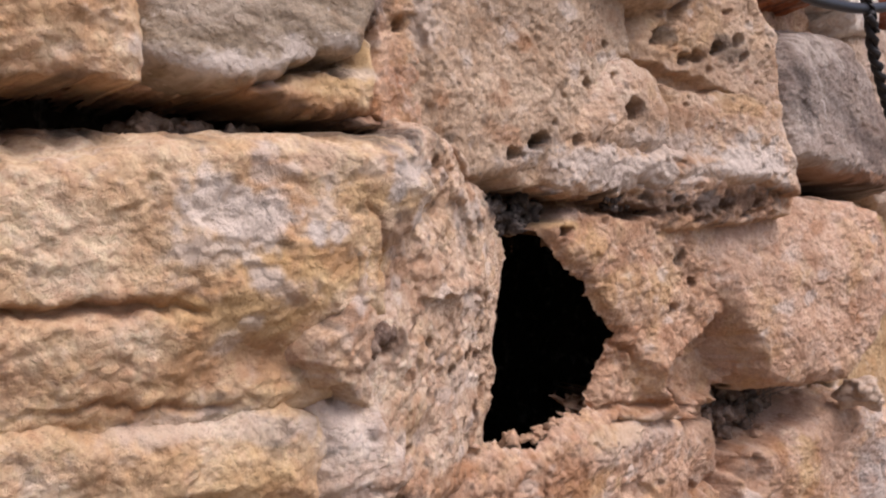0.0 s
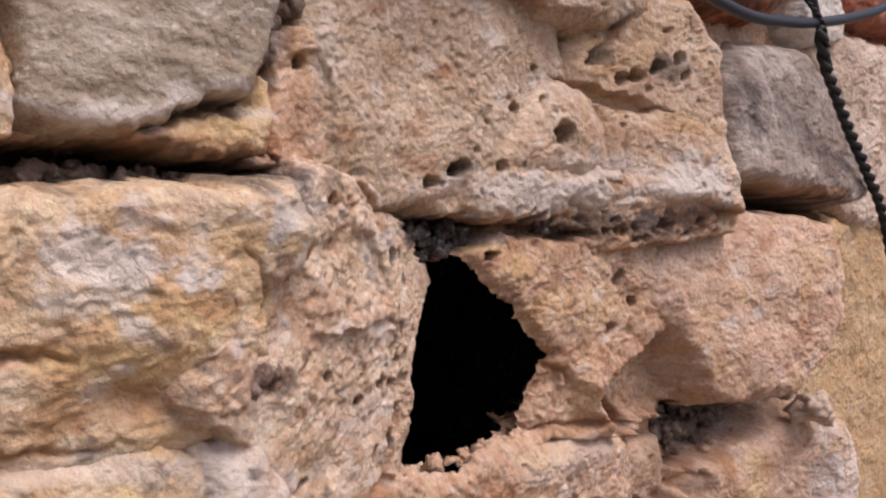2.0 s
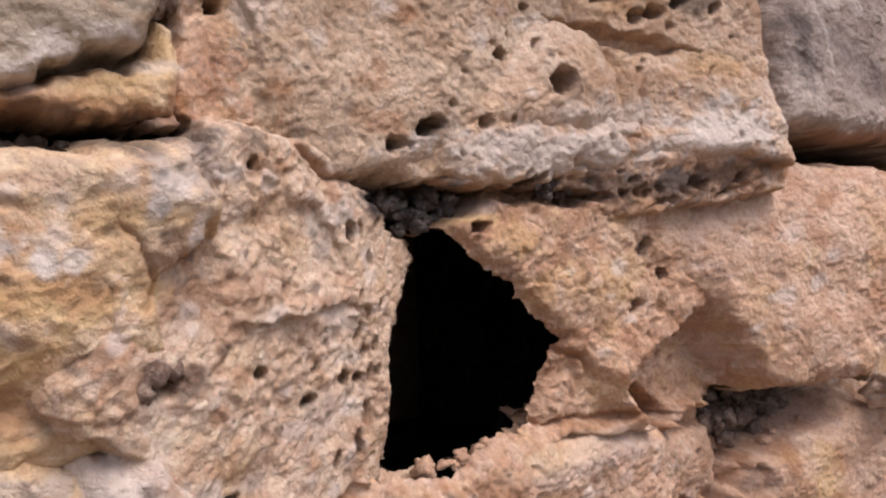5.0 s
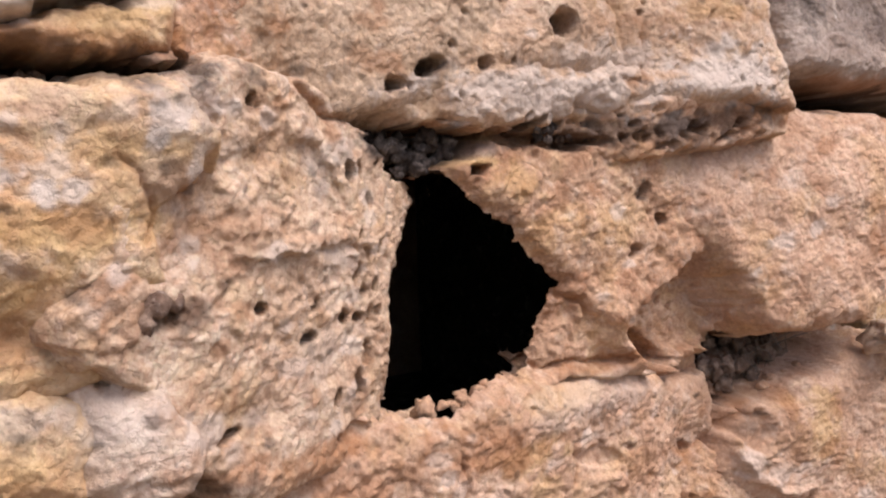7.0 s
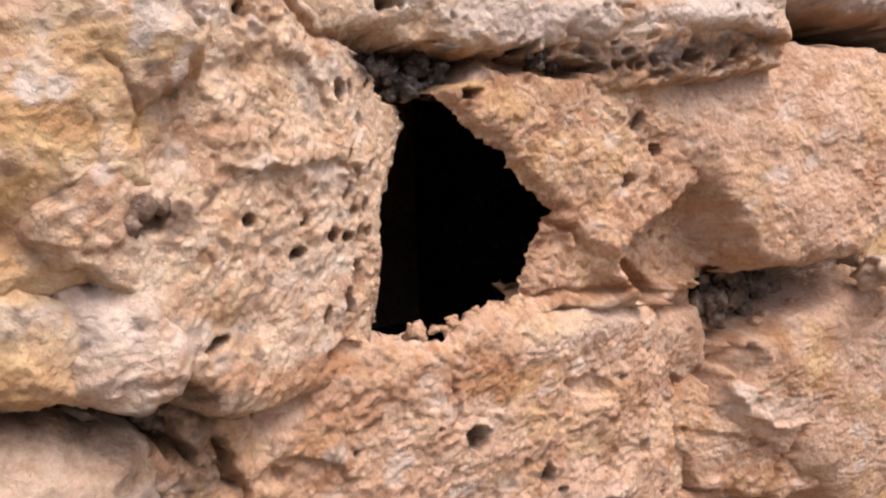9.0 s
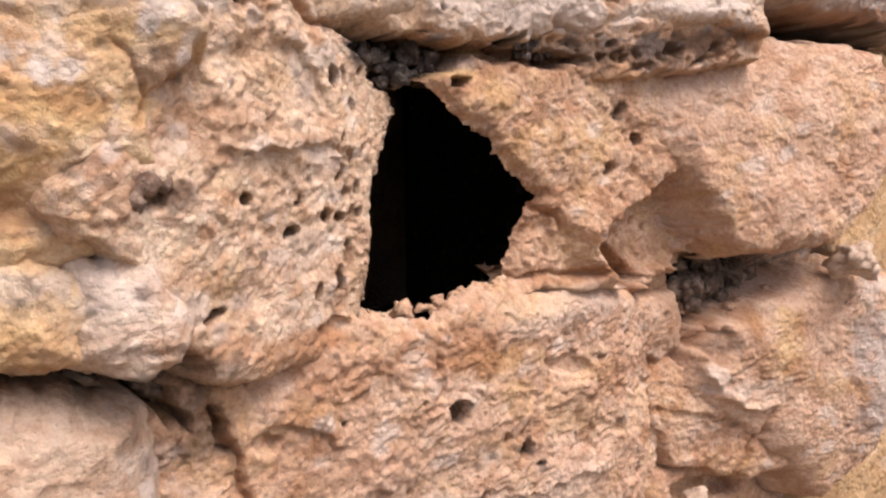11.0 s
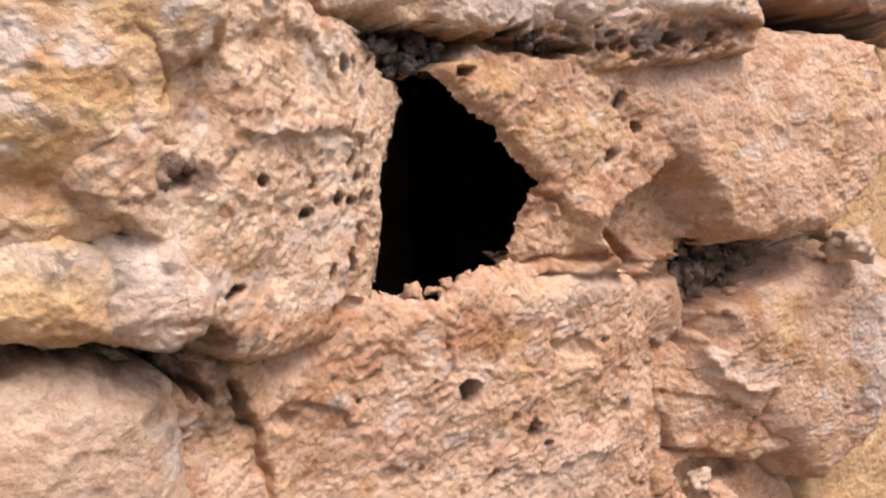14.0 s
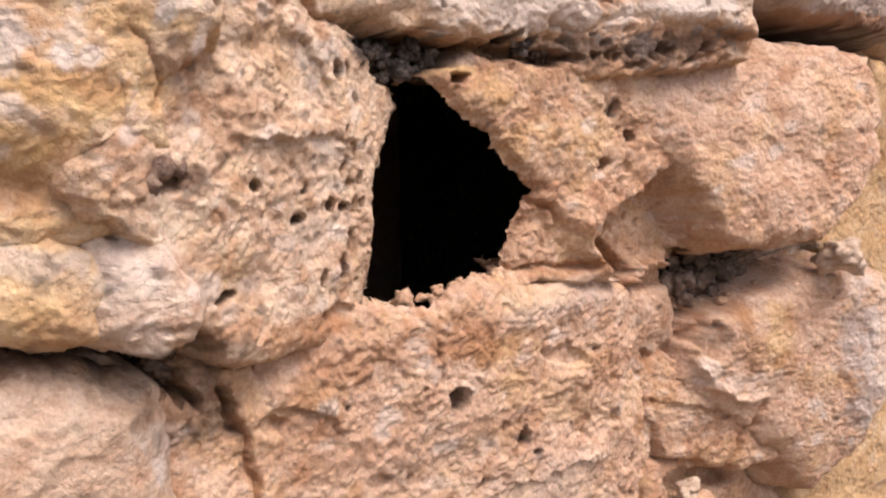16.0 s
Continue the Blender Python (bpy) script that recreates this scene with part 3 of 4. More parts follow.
def open_hole(u, z, h, end=0):
    """Turns a face back round the opening and draws its last points onto the rim; returns the grid and where the face ends."""
    s = inside(HOLE, u + 2.6 * fbm(u, z, 11, 4, 501, 0.6), z + 2.6 * fbm(u, z, 11, 4, 511, 0.6))
    gz, gu = np.gradient(s, z[1, 0] - z[0, 0], u[0, 1] - u[0, 0])
    over = np.clip(s - end, 0, 3)
    h = h - 7 * ease(s, -11, 0.5) ** 2
    return u - gu * over, z - gz * over, h, s < end + 1.4, s > -9


def face_grid(u0, u1, z0, z1, step):
    return np.meshgrid(np.arange(u0, u1 + step, step), np.arange(z0, z1 + step, step))


def texture(kind, u, z, seed):
    """Relief of each sort of surface, in millimetres."""
    wu, wz = u + 4 * fbm(u, z, 20, 3, 21), z + 4 * fbm(u, z, 20, 3, 26)
    grit = 0.45 * fbm(wu, wz, 3.6, 2, seed + 4, 0.7)
    lie = fbm(u, z, 66, 3, 7, 0.5)
    rough = 0.2 + 1.0 * ease(fbm(u, z, 48, 3, 38), -0.3, 0.6)
    shard = np.tanh(9 * fbm(wu * 0.85, wz * 1.25, 15, 4, seed + 71, 0.62)) + 0.6 * np.tanh(9 * fbm(wu, wz, 7.5, 3, seed + 81, 0.6))
    bits, _ = cells(wu, wz, 5.2, seed)
    crumb = 1.3 * np.clip(0.62 - bits, 0, 0.5) * (0.3 + rough) - 0.5 * ease(fbm(wu, wz, 6, 2, seed + 91), 0.55, 0.9)
    if kind == "lumpy":
        bed = fbm(wu, wz * 1.7, 34, 4, seed + 2, 0.6)
        return (2.4 * lie + 1.1 * np.tanh(2.4 * bed) + rough * (0.35 * ridged(wu, wz * 1.5, 16, 4, seed + 9) + 0.3 * shard) + 0.5 * fbm(wu, wz, 7, 4, seed + 3, 0.7) + grit + 0.6 * crumb)
    if kind == "flat":
        return 1.4 * lie + 0.8 * fbm(u * 0.3, z + 0.12 * u, 8, 4, seed + 3) + 0.8 * np.tanh(3 * fbm(u * 0.4, z + 0.1 * u, 22, 3, seed + 6)) + 0.5 * fbm(wu, wz, 9, 3, seed + 8, 0.65) + 0.7 * grit
    if kind == "sandy":
        f1, f2 = cells(wu, wz, 4.4, seed)
        return 2.2 * lie + 2.2 * np.maximum(0, 0.42 - f1) + 1.0 * fbm(u, z, 9, 4, seed + 3, 0.6) + grit
    if kind == "face":
        hollow = ease(fbm(wu, wz, 10, 2, seed + 12), 0.6, 0.95)
        return (2.6 * lie + rough * (0.6 * np.tanh(3 * fbm(wu, wz, 22, 4, seed + 5, 0.6)) + 0.3 * ridged(wu, wz, 10, 3, seed + 7) + 0.25 * shard - 0.8 * hollow)
                + 0.7 * fbm(wu, wz, 6, 3, seed + 3, 0.7) + 1.2 * grit + 0.7 * crumb)
    if kind == "rubbed":
        flake = np.tanh(4 * fbm(wu, wz * 1.15, 34, 4, seed + 5, 0.55))
        chip = np.tanh(5 * fbm(wu * 0.7, wz * 1.5, 9, 3, seed + 17, 0.6))
        return (3.0 * lie + 0.9 * flake + rough * (0.35 * chip + 0.3 * shard + 0.3 * ridged(wu, wz, 14, 4, seed + 7)) + 0.5 * fbm(wu, wz, 7, 4, seed + 3, 0.7) + 1.1 * grit + 0.6 * crumb)
    if kind == "crumbly":
        flake = np.tanh(4.5 * fbm(wu, wz * 1.2, 30, 4, seed + 5, 0.6))
        fleck = np.tanh(5 * fbm(wu, wz, 9, 3, seed + 15, 0.6))
        hollow = ease(fbm(wu * 1.2, wz, 11, 3, seed + 12, 0.6), 0.7, 1.05)
        return (3.0 * lie + 0.9 * flake + rough * (0.3 * ridged(wu * 1.3, wz, 18, 4, seed + 7) - 1.2 * hollow + 0.4 * fleck + 0.35 * shard)
                + 0.55 * fbm(wu, wz, 7, 4, seed + 13, 0.7) + 1.3 * grit + crumb)
    if kind == "worn":
        flake = np.tanh(3.5 * fbm(wu, wz * 1.2, 30, 4, seed + 5, 0.62))
        hollow = ease(fbm(wu * 1.2, wz, 11, 3, seed + 12, 0.6), 0.7, 1.05)
        return (3.0 * lie + 0.8 * flake + rough * (0.3 * shard - 1.2 * hollow)
                + 0.7 * fbm(wu, wz, 6.5, 4, seed + 13, 0.72) + 1.4 * grit + crumb)
    if kind == "smooth":
        return 2.0 * lie + 0.7 * fbm(wu, wz, 14, 4, seed + 3, 0.62) + 0.7 * np.tanh(4 * fbm(wu, wz * 1.5, 30, 3, seed + 8)) + 0.8 * grit
    return 2.0 * lie


def stone_height(u, z, outline, plane, kind, lip, around, bulge, seed, wobble):
    d0, u0, z0, gu, gz = plane
    s = inside(outline, u + wobble * fbm(u, z, 24, 4, seed + 40, 0.55), z + wobble * fbm(u, z, 24, 4, seed + 50, 0.55))
    r = np.clip(s / around, 0, 1)
    h = d0 + gu * (u - u0) + gz * (z - z0) - lip * (1 - np.sqrt(1 - (1 - r) ** 2))
    reach = max(8.0, s.max())
    h = h + bulge * (1 - (1 - np.clip(s / reach, 0, 1)) ** 2) + texture(kind, u, z, seed) * ease(s, -3, around * 0.6 + 3)
    h = h + np.minimum(s, 0) * 4.0
    return h, s


BED = tagged(new("wall_front"), "old rubble stone wall of ochre blocks in crumbling mortar", "wall", kind="structure")
PIECES = []


def piece(name, material, outline, plane, kind="rubbed", lip=8, around=10, bulge=0, wobble=4, label=""):
    """One stone, brick or patch of mortar of the wall's face. plane: d, u, z, slope along u, slope along z."""
    PIECES.append((name, material, outline, (list(plane) + [0] * 5)[:5], kind, lip, around, bulge, 100 + 13 * len(PIECES), wobble, label))


# upper courses
piece("stone", GREY, [(-425, 1432), (-353, 1434), (-299, 1443), (-239, 1451), (-212, 1447), (-225, 1435), (-233, 1424), (-238, 1412), (-243, 1399),
      (-247, 1383), (-251, 1372), (-267, 1370), (-281, 1364), (-299, 1357), (-319, 1356), (-336, 1362), (-340, 1395), (-350, 1420)],
      (24, -290, 1400, 0.05, -0.06), "flat", 7, 6, 2, 2.6, "large flat grey-brown slab with a pale broken lower lip")
piece("stone", YELLOW, [(-310, 1354), (-298, 1358), (-277, 1366), (-250, 1372), (-245, 1385), (-238, 1385), (-236, 1366), (-239, 1352), (-261, 1348), (-280, 1348)],
      (19, -270, 1360), "lumpy", 8, 9, 2, 3, "yellow-brown broken underside of the grey slab")
piece("stone", YELLOW, [(-425, 1425), (-352, 1415), (-341, 1379), (-337, 1360), (-338, 1346), (-362, 1344), (-380, 1339), (-425, 1335)],
      (30, -350, 1370, 0.1), "lumpy", 10, 14, 4, 3, "ochre limestone block with a darkened lower edge")
piece("cement_band", CEMENT, [(-425, 1560), (-250, 1560), (-150, 1560), (-136, 1500), (-113, 1493), (-59, 1492), (-55, 1520), (-42, 1520), (-35, 1486), (-44, 1467),
      (-90, 1462), (-127, 1456), (-178, 1454), (-212, 1446), (-240, 1447), (-346, 1431), (-425, 1425)],
      (24, -120, 1475), "sandy", 4, 4, 2, 2, "sandy cement pointing with light grit")
piece("brick", RED, [(-148, 1560), (-148, 1511), (-134, 1499), (-98, 1498), (-49, 1497), (-47, 1560)], (15, -70, 1510), "rubbed", 5, 5, 1, 1.5, "dark red brick")
piece("brick", ORANGE, [(-38, 1522), (-24, 1496), (1, 1486), (55, 1472), (172, 1475), (211, 1498), (219, 1532), (205, 1562), (115, 1570), (-30, 1566)],
      (20, 90, 1500, 0.05, 0.05), "smooth", 14, 26, 4, 2, "worn orange-red brick with rounded edges")
piece("brick", RED, [(252, 1552), (262, 1522), (299, 1500), (475, 1502), (475, 1640), (262, 1640)], (18, 250, 1530), "rubbed", 7, 8, 2, 2, "rough red brick")
piece("brick", RED, [(-30, 1580), (215, 1576), (230, 1640), (-30, 1640)], (16, 90, 1600), "rubbed", 6, 8, 2, 2, "rough red brick")
piece("lime_pointing", LIME, [(212, 1482), (224, 1535), (208, 1566), (216, 1574), (240, 1640), (262, 1640), (250, 1556), (258, 1522), (296, 1497), (290, 1476), (236, 1466)],
      (20, 230, 1520), "rubbed", 5, 7, 2, 3, "white lime pointing between the bricks")
piece("mortar_patch", TAN, [(-219, 1429), (-200, 1447), (-158, 1457), (-99, 1460), (-45, 1450), (-30, 1400), (-50, 1360), (-82, 1345), (-143, 1335), (-175, 1327),
      (-215, 1335), (-235, 1350), (-236, 1380), (-224, 1405)], (6, -80, 1400, -0.06), "face", 6, 12, 0, 3, "smooth tan mortar rendering")
piece("mortar_patch", EARTH, [(-236, 1400), (-216, 1404), (-208, 1380), (-205, 1345), (-195, 1325), (-232, 1335), (-240, 1355)], (16, -225, 1370, -0.2), "crumbly", 2, 4, 0, 3)
piece("mortar_patch", TAN, [(-110, 1460), (-44, 1466), (30, 1468), (34, 1452), (-10, 1442), (-50, 1436), (-95, 1444)], (14, -60, 1452), "crumbly", 6, 8, 2, 3)
piece("stone", SAND, [(-33, 1431), (-15, 1449), (18, 1468), (60, 1468), (84, 1438), (84, 1400), (88, 1366), (97, 1335), (43, 1340), (0, 1341), (-8, 1359), (-9, 1391), (-35, 1410)],
      (26, 40, 1390, 0.33, -0.1), "rubbed", 9, 12, 0, 3, "weathered pinkish sandstone block with a whitened foot")
piece("mortar_patch", SAND, [(-56, 1404), (-25, 1401), (-6, 1385), (2, 1356), (-29, 1347), (-72, 1348), (-100, 1357), (-81, 1383)], (11, -60, 1380), "rubbed", 5, 16, 3, 3)
piece("mortar_patch", SAND, [(-172, 1330), (-150, 1345), (-128, 1352), (-104, 1360), (-33, 1354), (4, 1359), (36, 1347), (10, 1339), (-51, 1335), (-84, 1329), (-128, 1329)],
      (9, -80, 1345, 0.1), "crumbly", 4, 6, 2, 5, "whitish crumbling mortar ledge over the hollow")
piece("mortar_patch", EARTH, [(70, 1470), (100, 1466), (112, 1440), (108, 1400), (90, 1380), (86, 1440)], (8, 100, 1430, 0.1), "crumbly", 5, 6, 0, 3)
piece("stone", SLATE, [(107, 1412), (126, 1439), (161, 1456), (225, 1461), (260, 1430), (290, 1390), (300, 1353), (262, 1346), (200, 1350), (110, 1360)],
      (30, 150, 1400, 0.02, -0.22), "rubbed", 12, 12, 4, 3, "dark grey stone with a pale vein")
piece("stone", PALE, [(236, 1464), (300, 1486), (475, 1490), (475, 1330), (340, 1325), (312, 1350), (296, 1395), (265, 1432)], (12, 300, 1410), "rubbed", 8, 12, 3, 3, "pale limestone block")
piece("mortar_patch", EARTH, [(-80, 1334), (-40, 1342), (20, 1345), (70, 1343), (100, 1338), (98, 1326), (60, 1316), (0, 1314), (-60, 1316)], (13, -10, 1328, 0.24), "crumbly", 3, 5, 0, 4,
      "dark crumbling hollowed mortar under the ledge")
# courses beside the hollow
piece("stone", YELLOW, [(-425, 1318), (-390, 1318), (-365, 1328), (-339, 1333), (-305, 1335), (-275, 1338), (-250, 1335), (-240, 1322), (-251, 1309), (-261, 1300), (-262, 1291),
      (-264, 1277), (-270, 1262), (-280, 1248), (-312, 1244), (-345, 1242), (-425, 1236)], (51, -290, 1300, 0.2, 0.06), "lumpy", 5, 12, 3, 4,
      "large lumpy ochre limestone with white blooms and a bedding crack")
piece("stone", YELLOW, [(-425, 1250), (-329, 1247), (-299, 1249), (-285, 1245), (-283, 1214), (-302, 1213), (-331, 1218), (-425, 1215)], (48, -300, 1230, 0.2), "rubbed", 5, 9, 3, 4,
      "smooth ochre stone")
piece("stone", PALE, [(-289, 1246), (-273, 1253), (-259, 1246), (-247, 1229), (-250, 1212), (-265, 1205), (-288, 1213)], (53, -265, 1228, 0.1), "rubbed", 8, 11, 3, 4,
      "small pale pinkish angular stone")
piece("stone", ROUND, [(-425, 1205), (-337, 1208), (-312, 1210), (-284, 1205), (-263, 1194), (-253, 1177), (-250, 1157), (-251, 1120), (-260, 1060), (-425, 1040)],
      (36, -290, 1150), "smooth", 20, 24, 10, 3, "large rounded pale stone")
piece("mortar_patch", EARTH_PALE, [(-275, 1299), (-262, 1338), (-225, 1350), (-190, 1345), (-160, 1330), (-118, 1312), (-100, 1299), (-112, 1256), (-118, 1196), (-208, 1192), (-234, 1198), (-250, 1216), (-260, 1240), (-286, 1256), (-294, 1266), (-276, 1285)],
      (17, -185, 1265, -0.45), "crumbly", 3, 6, 0, 3, "pitted pinkish mortar full of insect holes")
piece("mortar_patch", EARTH, [(-132, 1331), (-100, 1334), (-60, 1326), (44, 1328), (66, 1318), (82, 1290), (98, 1262), (94, 1238), (82, 1220), (72, 1204), (40, 1197), (-31, 1202), (-90, 1204), (-88, 1244), (-104, 1278), (-120, 1302)],
      (8, -10, 1280, 0.05), "crumbly", 3, 6, 0, 2.5, "pinkish mortar with round insect holes")
piece("stone", PINK, [(38, 1300), (44, 1318), (70, 1328), (100, 1336), (182, 1336), (208, 1330), (216, 1300), (212, 1264), (188, 1232), (155, 1212), (98, 1215), (80, 1224), (68, 1241), (54, 1262), (40, 1281)],
      (29, 90, 1275, 0.27, -0.14), "rubbed", 7, 16, 3, 5, "big rounded pinkish sandstone block")
piece("stone", PINK, [(-224, 1183), (-194, 1200), (-152, 1208), (-113, 1210), (-95, 1214), (-72, 1207), (-50, 1204), (4, 1200), (40, 1192), (80, 1183), (90, 1160), (72, 1131), (120, 1110), (140, 1094), (120, 1080), (75, 1080), (66, 1013),
      (40, 925), (-260, 925), (-238, 1106), (-218, 1158)], (4, -80, 1130, -0.055, 0.06), "worn", 7, 17, 3, 4, "broad crumbling sandstone below the hollow")
piece("stone", PINK, [(90, 1165), (141, 1180), (180, 1190), (225, 1190), (246, 1168), (248, 1110), (232, 1066), (192, 1040), (150, 1075), (120, 1100), (78, 1130)],
      (30, 150, 1110, 0.29, 0.07), "rubbed", 7, 18, 3, 4, "sandstone block with a greyish weathered end")
piece("mortar_patch", EARTH, [(58, 1146), (84, 1140), (108, 1122), (140, 1108), (160, 1086), (172, 1060), (120, 1064), (72, 1080), (56, 1110)], (9, 100, 1100, 0.22), "worn", 3, 8, 0, 4)
piece("mortar_patch", EARTH, [(-262, 1150), (-258, 1182), (-240, 1194), (-214, 1188), (-200, 1150), (-204, 1090), (-232, 1070), (-262, 1090)], (18, -225, 1150, -0.12), "crumbly", 3, 8, 0, 4)
piece("mortar_patch", OCHRE, [(222, 1335), (475, 1335), (475, 925), (200, 925), (215, 1040), (252, 1080), (256, 1170), (222, 1215), (222, 1270)], (8, 260, 1150), "smooth", 6, 10, 0, 4)
piece("mortar_patch", EARTH, [(60, 1075), (100, 1078), (150, 1062), (190, 1032), (215, 1015), (215, 925), (45, 925)], (-2, 140, 1030), "crumbly", 6, 10, 0, 4)

STEP = 0.9


def build_face():
    bu, bz = face_grid(-420, 470, 930, 1650, 1.25)
    base = lay(bu, bz) + texture("crumbly", bu, bz, 900)
    covered = np.zeros(bu.shape, bool)
    for name, material, outline, plane, kind, lip, around, bulge, seed, wobble, label in PIECES:
        us, zs = [p[0] for p in outline], [p[1] for p in outline]
        u, z = face_grid(max(-420, min(us) - 14), min(470, max(us) + 14), max(930, min(zs) - 14), min(1650, max(zs) + 14), STEP)
        h, s = stone_height(u, z, outline, plane, kind, lip, around, bulge, seed, wobble)
        floor = lay(u, z)
        keep = (h > floor - 26) & (s > -9)
        drop = -4 * np.minimum(s, 0)
        h = carve(u, z, h)
        masks = stain_shade_masks(u, z)
        u2, z2, h, still, rim = open_hole(u, z, h)
        still &= ~rim | (s > 0)
        z2 = z2 + ease(drop, 1, 14) * 1.7 * fbm(u, drop, 9, 3, seed + 60, 0.6)
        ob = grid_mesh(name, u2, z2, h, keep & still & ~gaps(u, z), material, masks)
        ob.parent = BED
        if label:
            ob["label"] = label
        # where this piece lies well over the bed, the bed needs no faces
        near = (bu > u.min()) & (bu < u.max()) & (bz > z.min()) & (bz < z.max())
        _, s2 = stone_height(bu[near], bz[near], outline, plane, kind, lip, around, bulge, seed, wobble)
        covered[near] |= s2 > 12
    for pu, pz, ru, rz, deep, turn in PITS:
        covered &= np.hypot(bu - pu, bz - pz) > max(ru, rz) + 8
    base = carve(bu, bz, base)
    masks = stain_shade_masks(bu, bz)
    open_joint = gaps(bu, bz)
    bu, bz, base, still, _ = open_hole(bu, bz, base, -9)
    base = np.maximum(base, -58)
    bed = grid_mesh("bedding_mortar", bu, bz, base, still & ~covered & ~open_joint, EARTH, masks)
    bed.parent = BED
    bed["label"] = "recessed crumbling earth and lime mortar"


build_face()


# ---- the rest of the wall and the ground, never in view ----
def box(bm, x0, x1, y0, y1, z0, z1):
    made = bmesh.ops.create_cube(bm, size=1.0)
    for v in made["verts"]:
        v.co = Vector(((x0 + x1) / 2 + v.co.x * (x1 - x0), (y0 + y1) / 2 + v.co.y * (y1 - y0), (z0 + z1) / 2 + v.co.z * (z1 - z0)))


def part(name, bm, material, parent=None, label="", smooth=False):
    mesh = bpy.data.meshes.new(name)
    bm.to_mesh(mesh)
    bm.free()
    if smooth:
        for p in mesh.polygons:
            p.use_smooth = True
    mesh.materials.append(material)
    ob = new(name, mesh)
    ob.parent = parent
    if label:
        ob["label"] = label
    return ob


# core round the opening, darkened in colour to keep the hollow black
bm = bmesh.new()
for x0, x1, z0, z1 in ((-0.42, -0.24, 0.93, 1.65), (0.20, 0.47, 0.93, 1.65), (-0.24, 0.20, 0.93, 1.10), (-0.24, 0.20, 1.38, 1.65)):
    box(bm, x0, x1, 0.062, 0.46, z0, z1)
part("wall_core", bm, CORE, BED, "wall core behind the face, coloured near black for shade")
bm = bmesh.new()
box(bm, -0.42, 0.47, 0.46, 0.50, 0.93, 1.65)
part("wall_back", bm, OUTER, BED, "plain rough back of the wall")
bm = bmesh.new()
for x0, x1, z0, z1 in ((-2.5, -0.42, 0.0, 2.3), (0.47, 2.5, 0.0, 2.3), (-0.42, 0.47, 0.0, 0.93), (-0.42, 0.47, 1.65, 2.3)):
    box(bm, x0, x1, -0.012, 0.50, z0, z1)
part("wall_face", bm, OUTER, BED, "plain rough wall face")

bm = bmesh.new()
bmesh.ops.create_grid(bm, x_segments=40, y_segments=40, size=400)
tagged(part("ground", bm, SOIL), "bare brown earth ground before the wall", "ground", kind="structure")


# ---- loose things and wires ----
def spline(points, steps=14):
    """Points along a smooth line through the given ones."""
    pts = [Vector(p) for p in points]
    pts = [pts[0] * 2 - pts[1]] + pts + [pts[-1] * 2 - pts[-2]]
    line = []
    for k in range(1, len(pts) - 2):
        a, b, c, d = pts[k - 1:k + 3]
        for i in range(steps):
            t = i / steps
            line.append(0.5 * (2 * b + (c - a) * t + (2 * a - 5 * b + 4 * c - d) * t * t + (3 * b - a - 3 * c + d) * t ** 3))
    return line + [pts[-2]]


def tube(line, radius, sides=10, rough=0.0):
    """A closed round tube along a line; sizes in metres."""
    bm = bmesh.new()
    rings, up = [], Vector((0.31, 0.2, 0.93))
    for k, p in enumerate(line):
        along = (line[min(k + 1, len(line) - 1)] - line[max(k - 1, 0)]).normalized()
        side = along.cross(up).normalized()
        up = side.cross(along).normalized()
        r = radius * (1 + rough * noise.noise(p * 300))
        rings.append([bm.verts.new(p + r * (math.cos(a) * side + math.sin(a) * up)) for a in (2 * math.pi * i / sides for i in range(sides))])
    for ra, rb in zip(rings, rings[1:]):
        for i in range(sides):
            bm.faces.new((ra[i], ra[(i + 1) % sides], rb[(i + 1) % sides], rb[i]))
    bm.faces.new(rings[0][::-1])
    bm.faces.new(rings[-1])
    bmesh.ops.recalc_face_normals(bm, faces=bm.faces)
    return bm


def mm(u, z, d):
    return Vector((u / 1000, -d / 1000, z / 1000))


def twisted(line, radius, turn=0.012):
    """Two strands wound round a line, as bmeshes."""
    strands = []
    for phase in (0, math.pi):
        pts, run, up = [], 0.0, Vector((0.2, 1, 0.1))
        for k, p in enumerate(line):
            along = (line[min(k + 1, len(line) - 1)] - line[max(k - 1, 0)]).normalized()
            side = along.cross(up).normalized()
            out = side.cross(along)
            run += (p - line[k - 1]).length if k else 0
            a = phase + 2 * math.pi * run / turn
            pts.append(p + radius * (math.cos(a) * side + math.sin(a) * out))
        strands.append(tube(pts, radius * 1.02, 8, 0.12))
    return strands


def lump(name, u, z, d, size, material, label, category, flat=(1, 0.8, 0.8), seed=0, turn=0, group=""):
    """A loose broken stone."""
    bm = bmesh.new()
    bmesh.ops.create_icosphere(bm, subdivisions=4 if size > 12 else 3, radius=size / 2000)
    shift = Vector((seed * 3.7, seed * 1.3, 0))
    for v in bm.verts:
        n = v.co.normalized()
        facet = max(n.dot(Vector(f).normalized()) for f in ((1, .2, .4), (-.8, .5, .3), (.1, -1, .5), (.2, .3, -1), (-.3, -.6, -.7), (.1, .2, 1), (-.9, -.4, .1)))
        k = 0.8 / max(facet, 0.72) * (1 + 0.42 * noise.noise(n * 1.5 + shift) + 0.2 * noise.noise(n * 3.6 + shift) + 0.07 * noise.noise(n * 9 + shift))
        v.co = Vector((v.co.x * flat[0], v.co.y * flat[1], v.co.z * flat[2])) * k
    ob = part(name, bm, material, None, smooth=True)
    ob.matrix_world = Matrix.Translation(mm(u, z, d)) @ pose(0, 0, 0, seed * 31 % 40, turn, seed * 47 % 360)
    return tagged(ob, label, category, group)


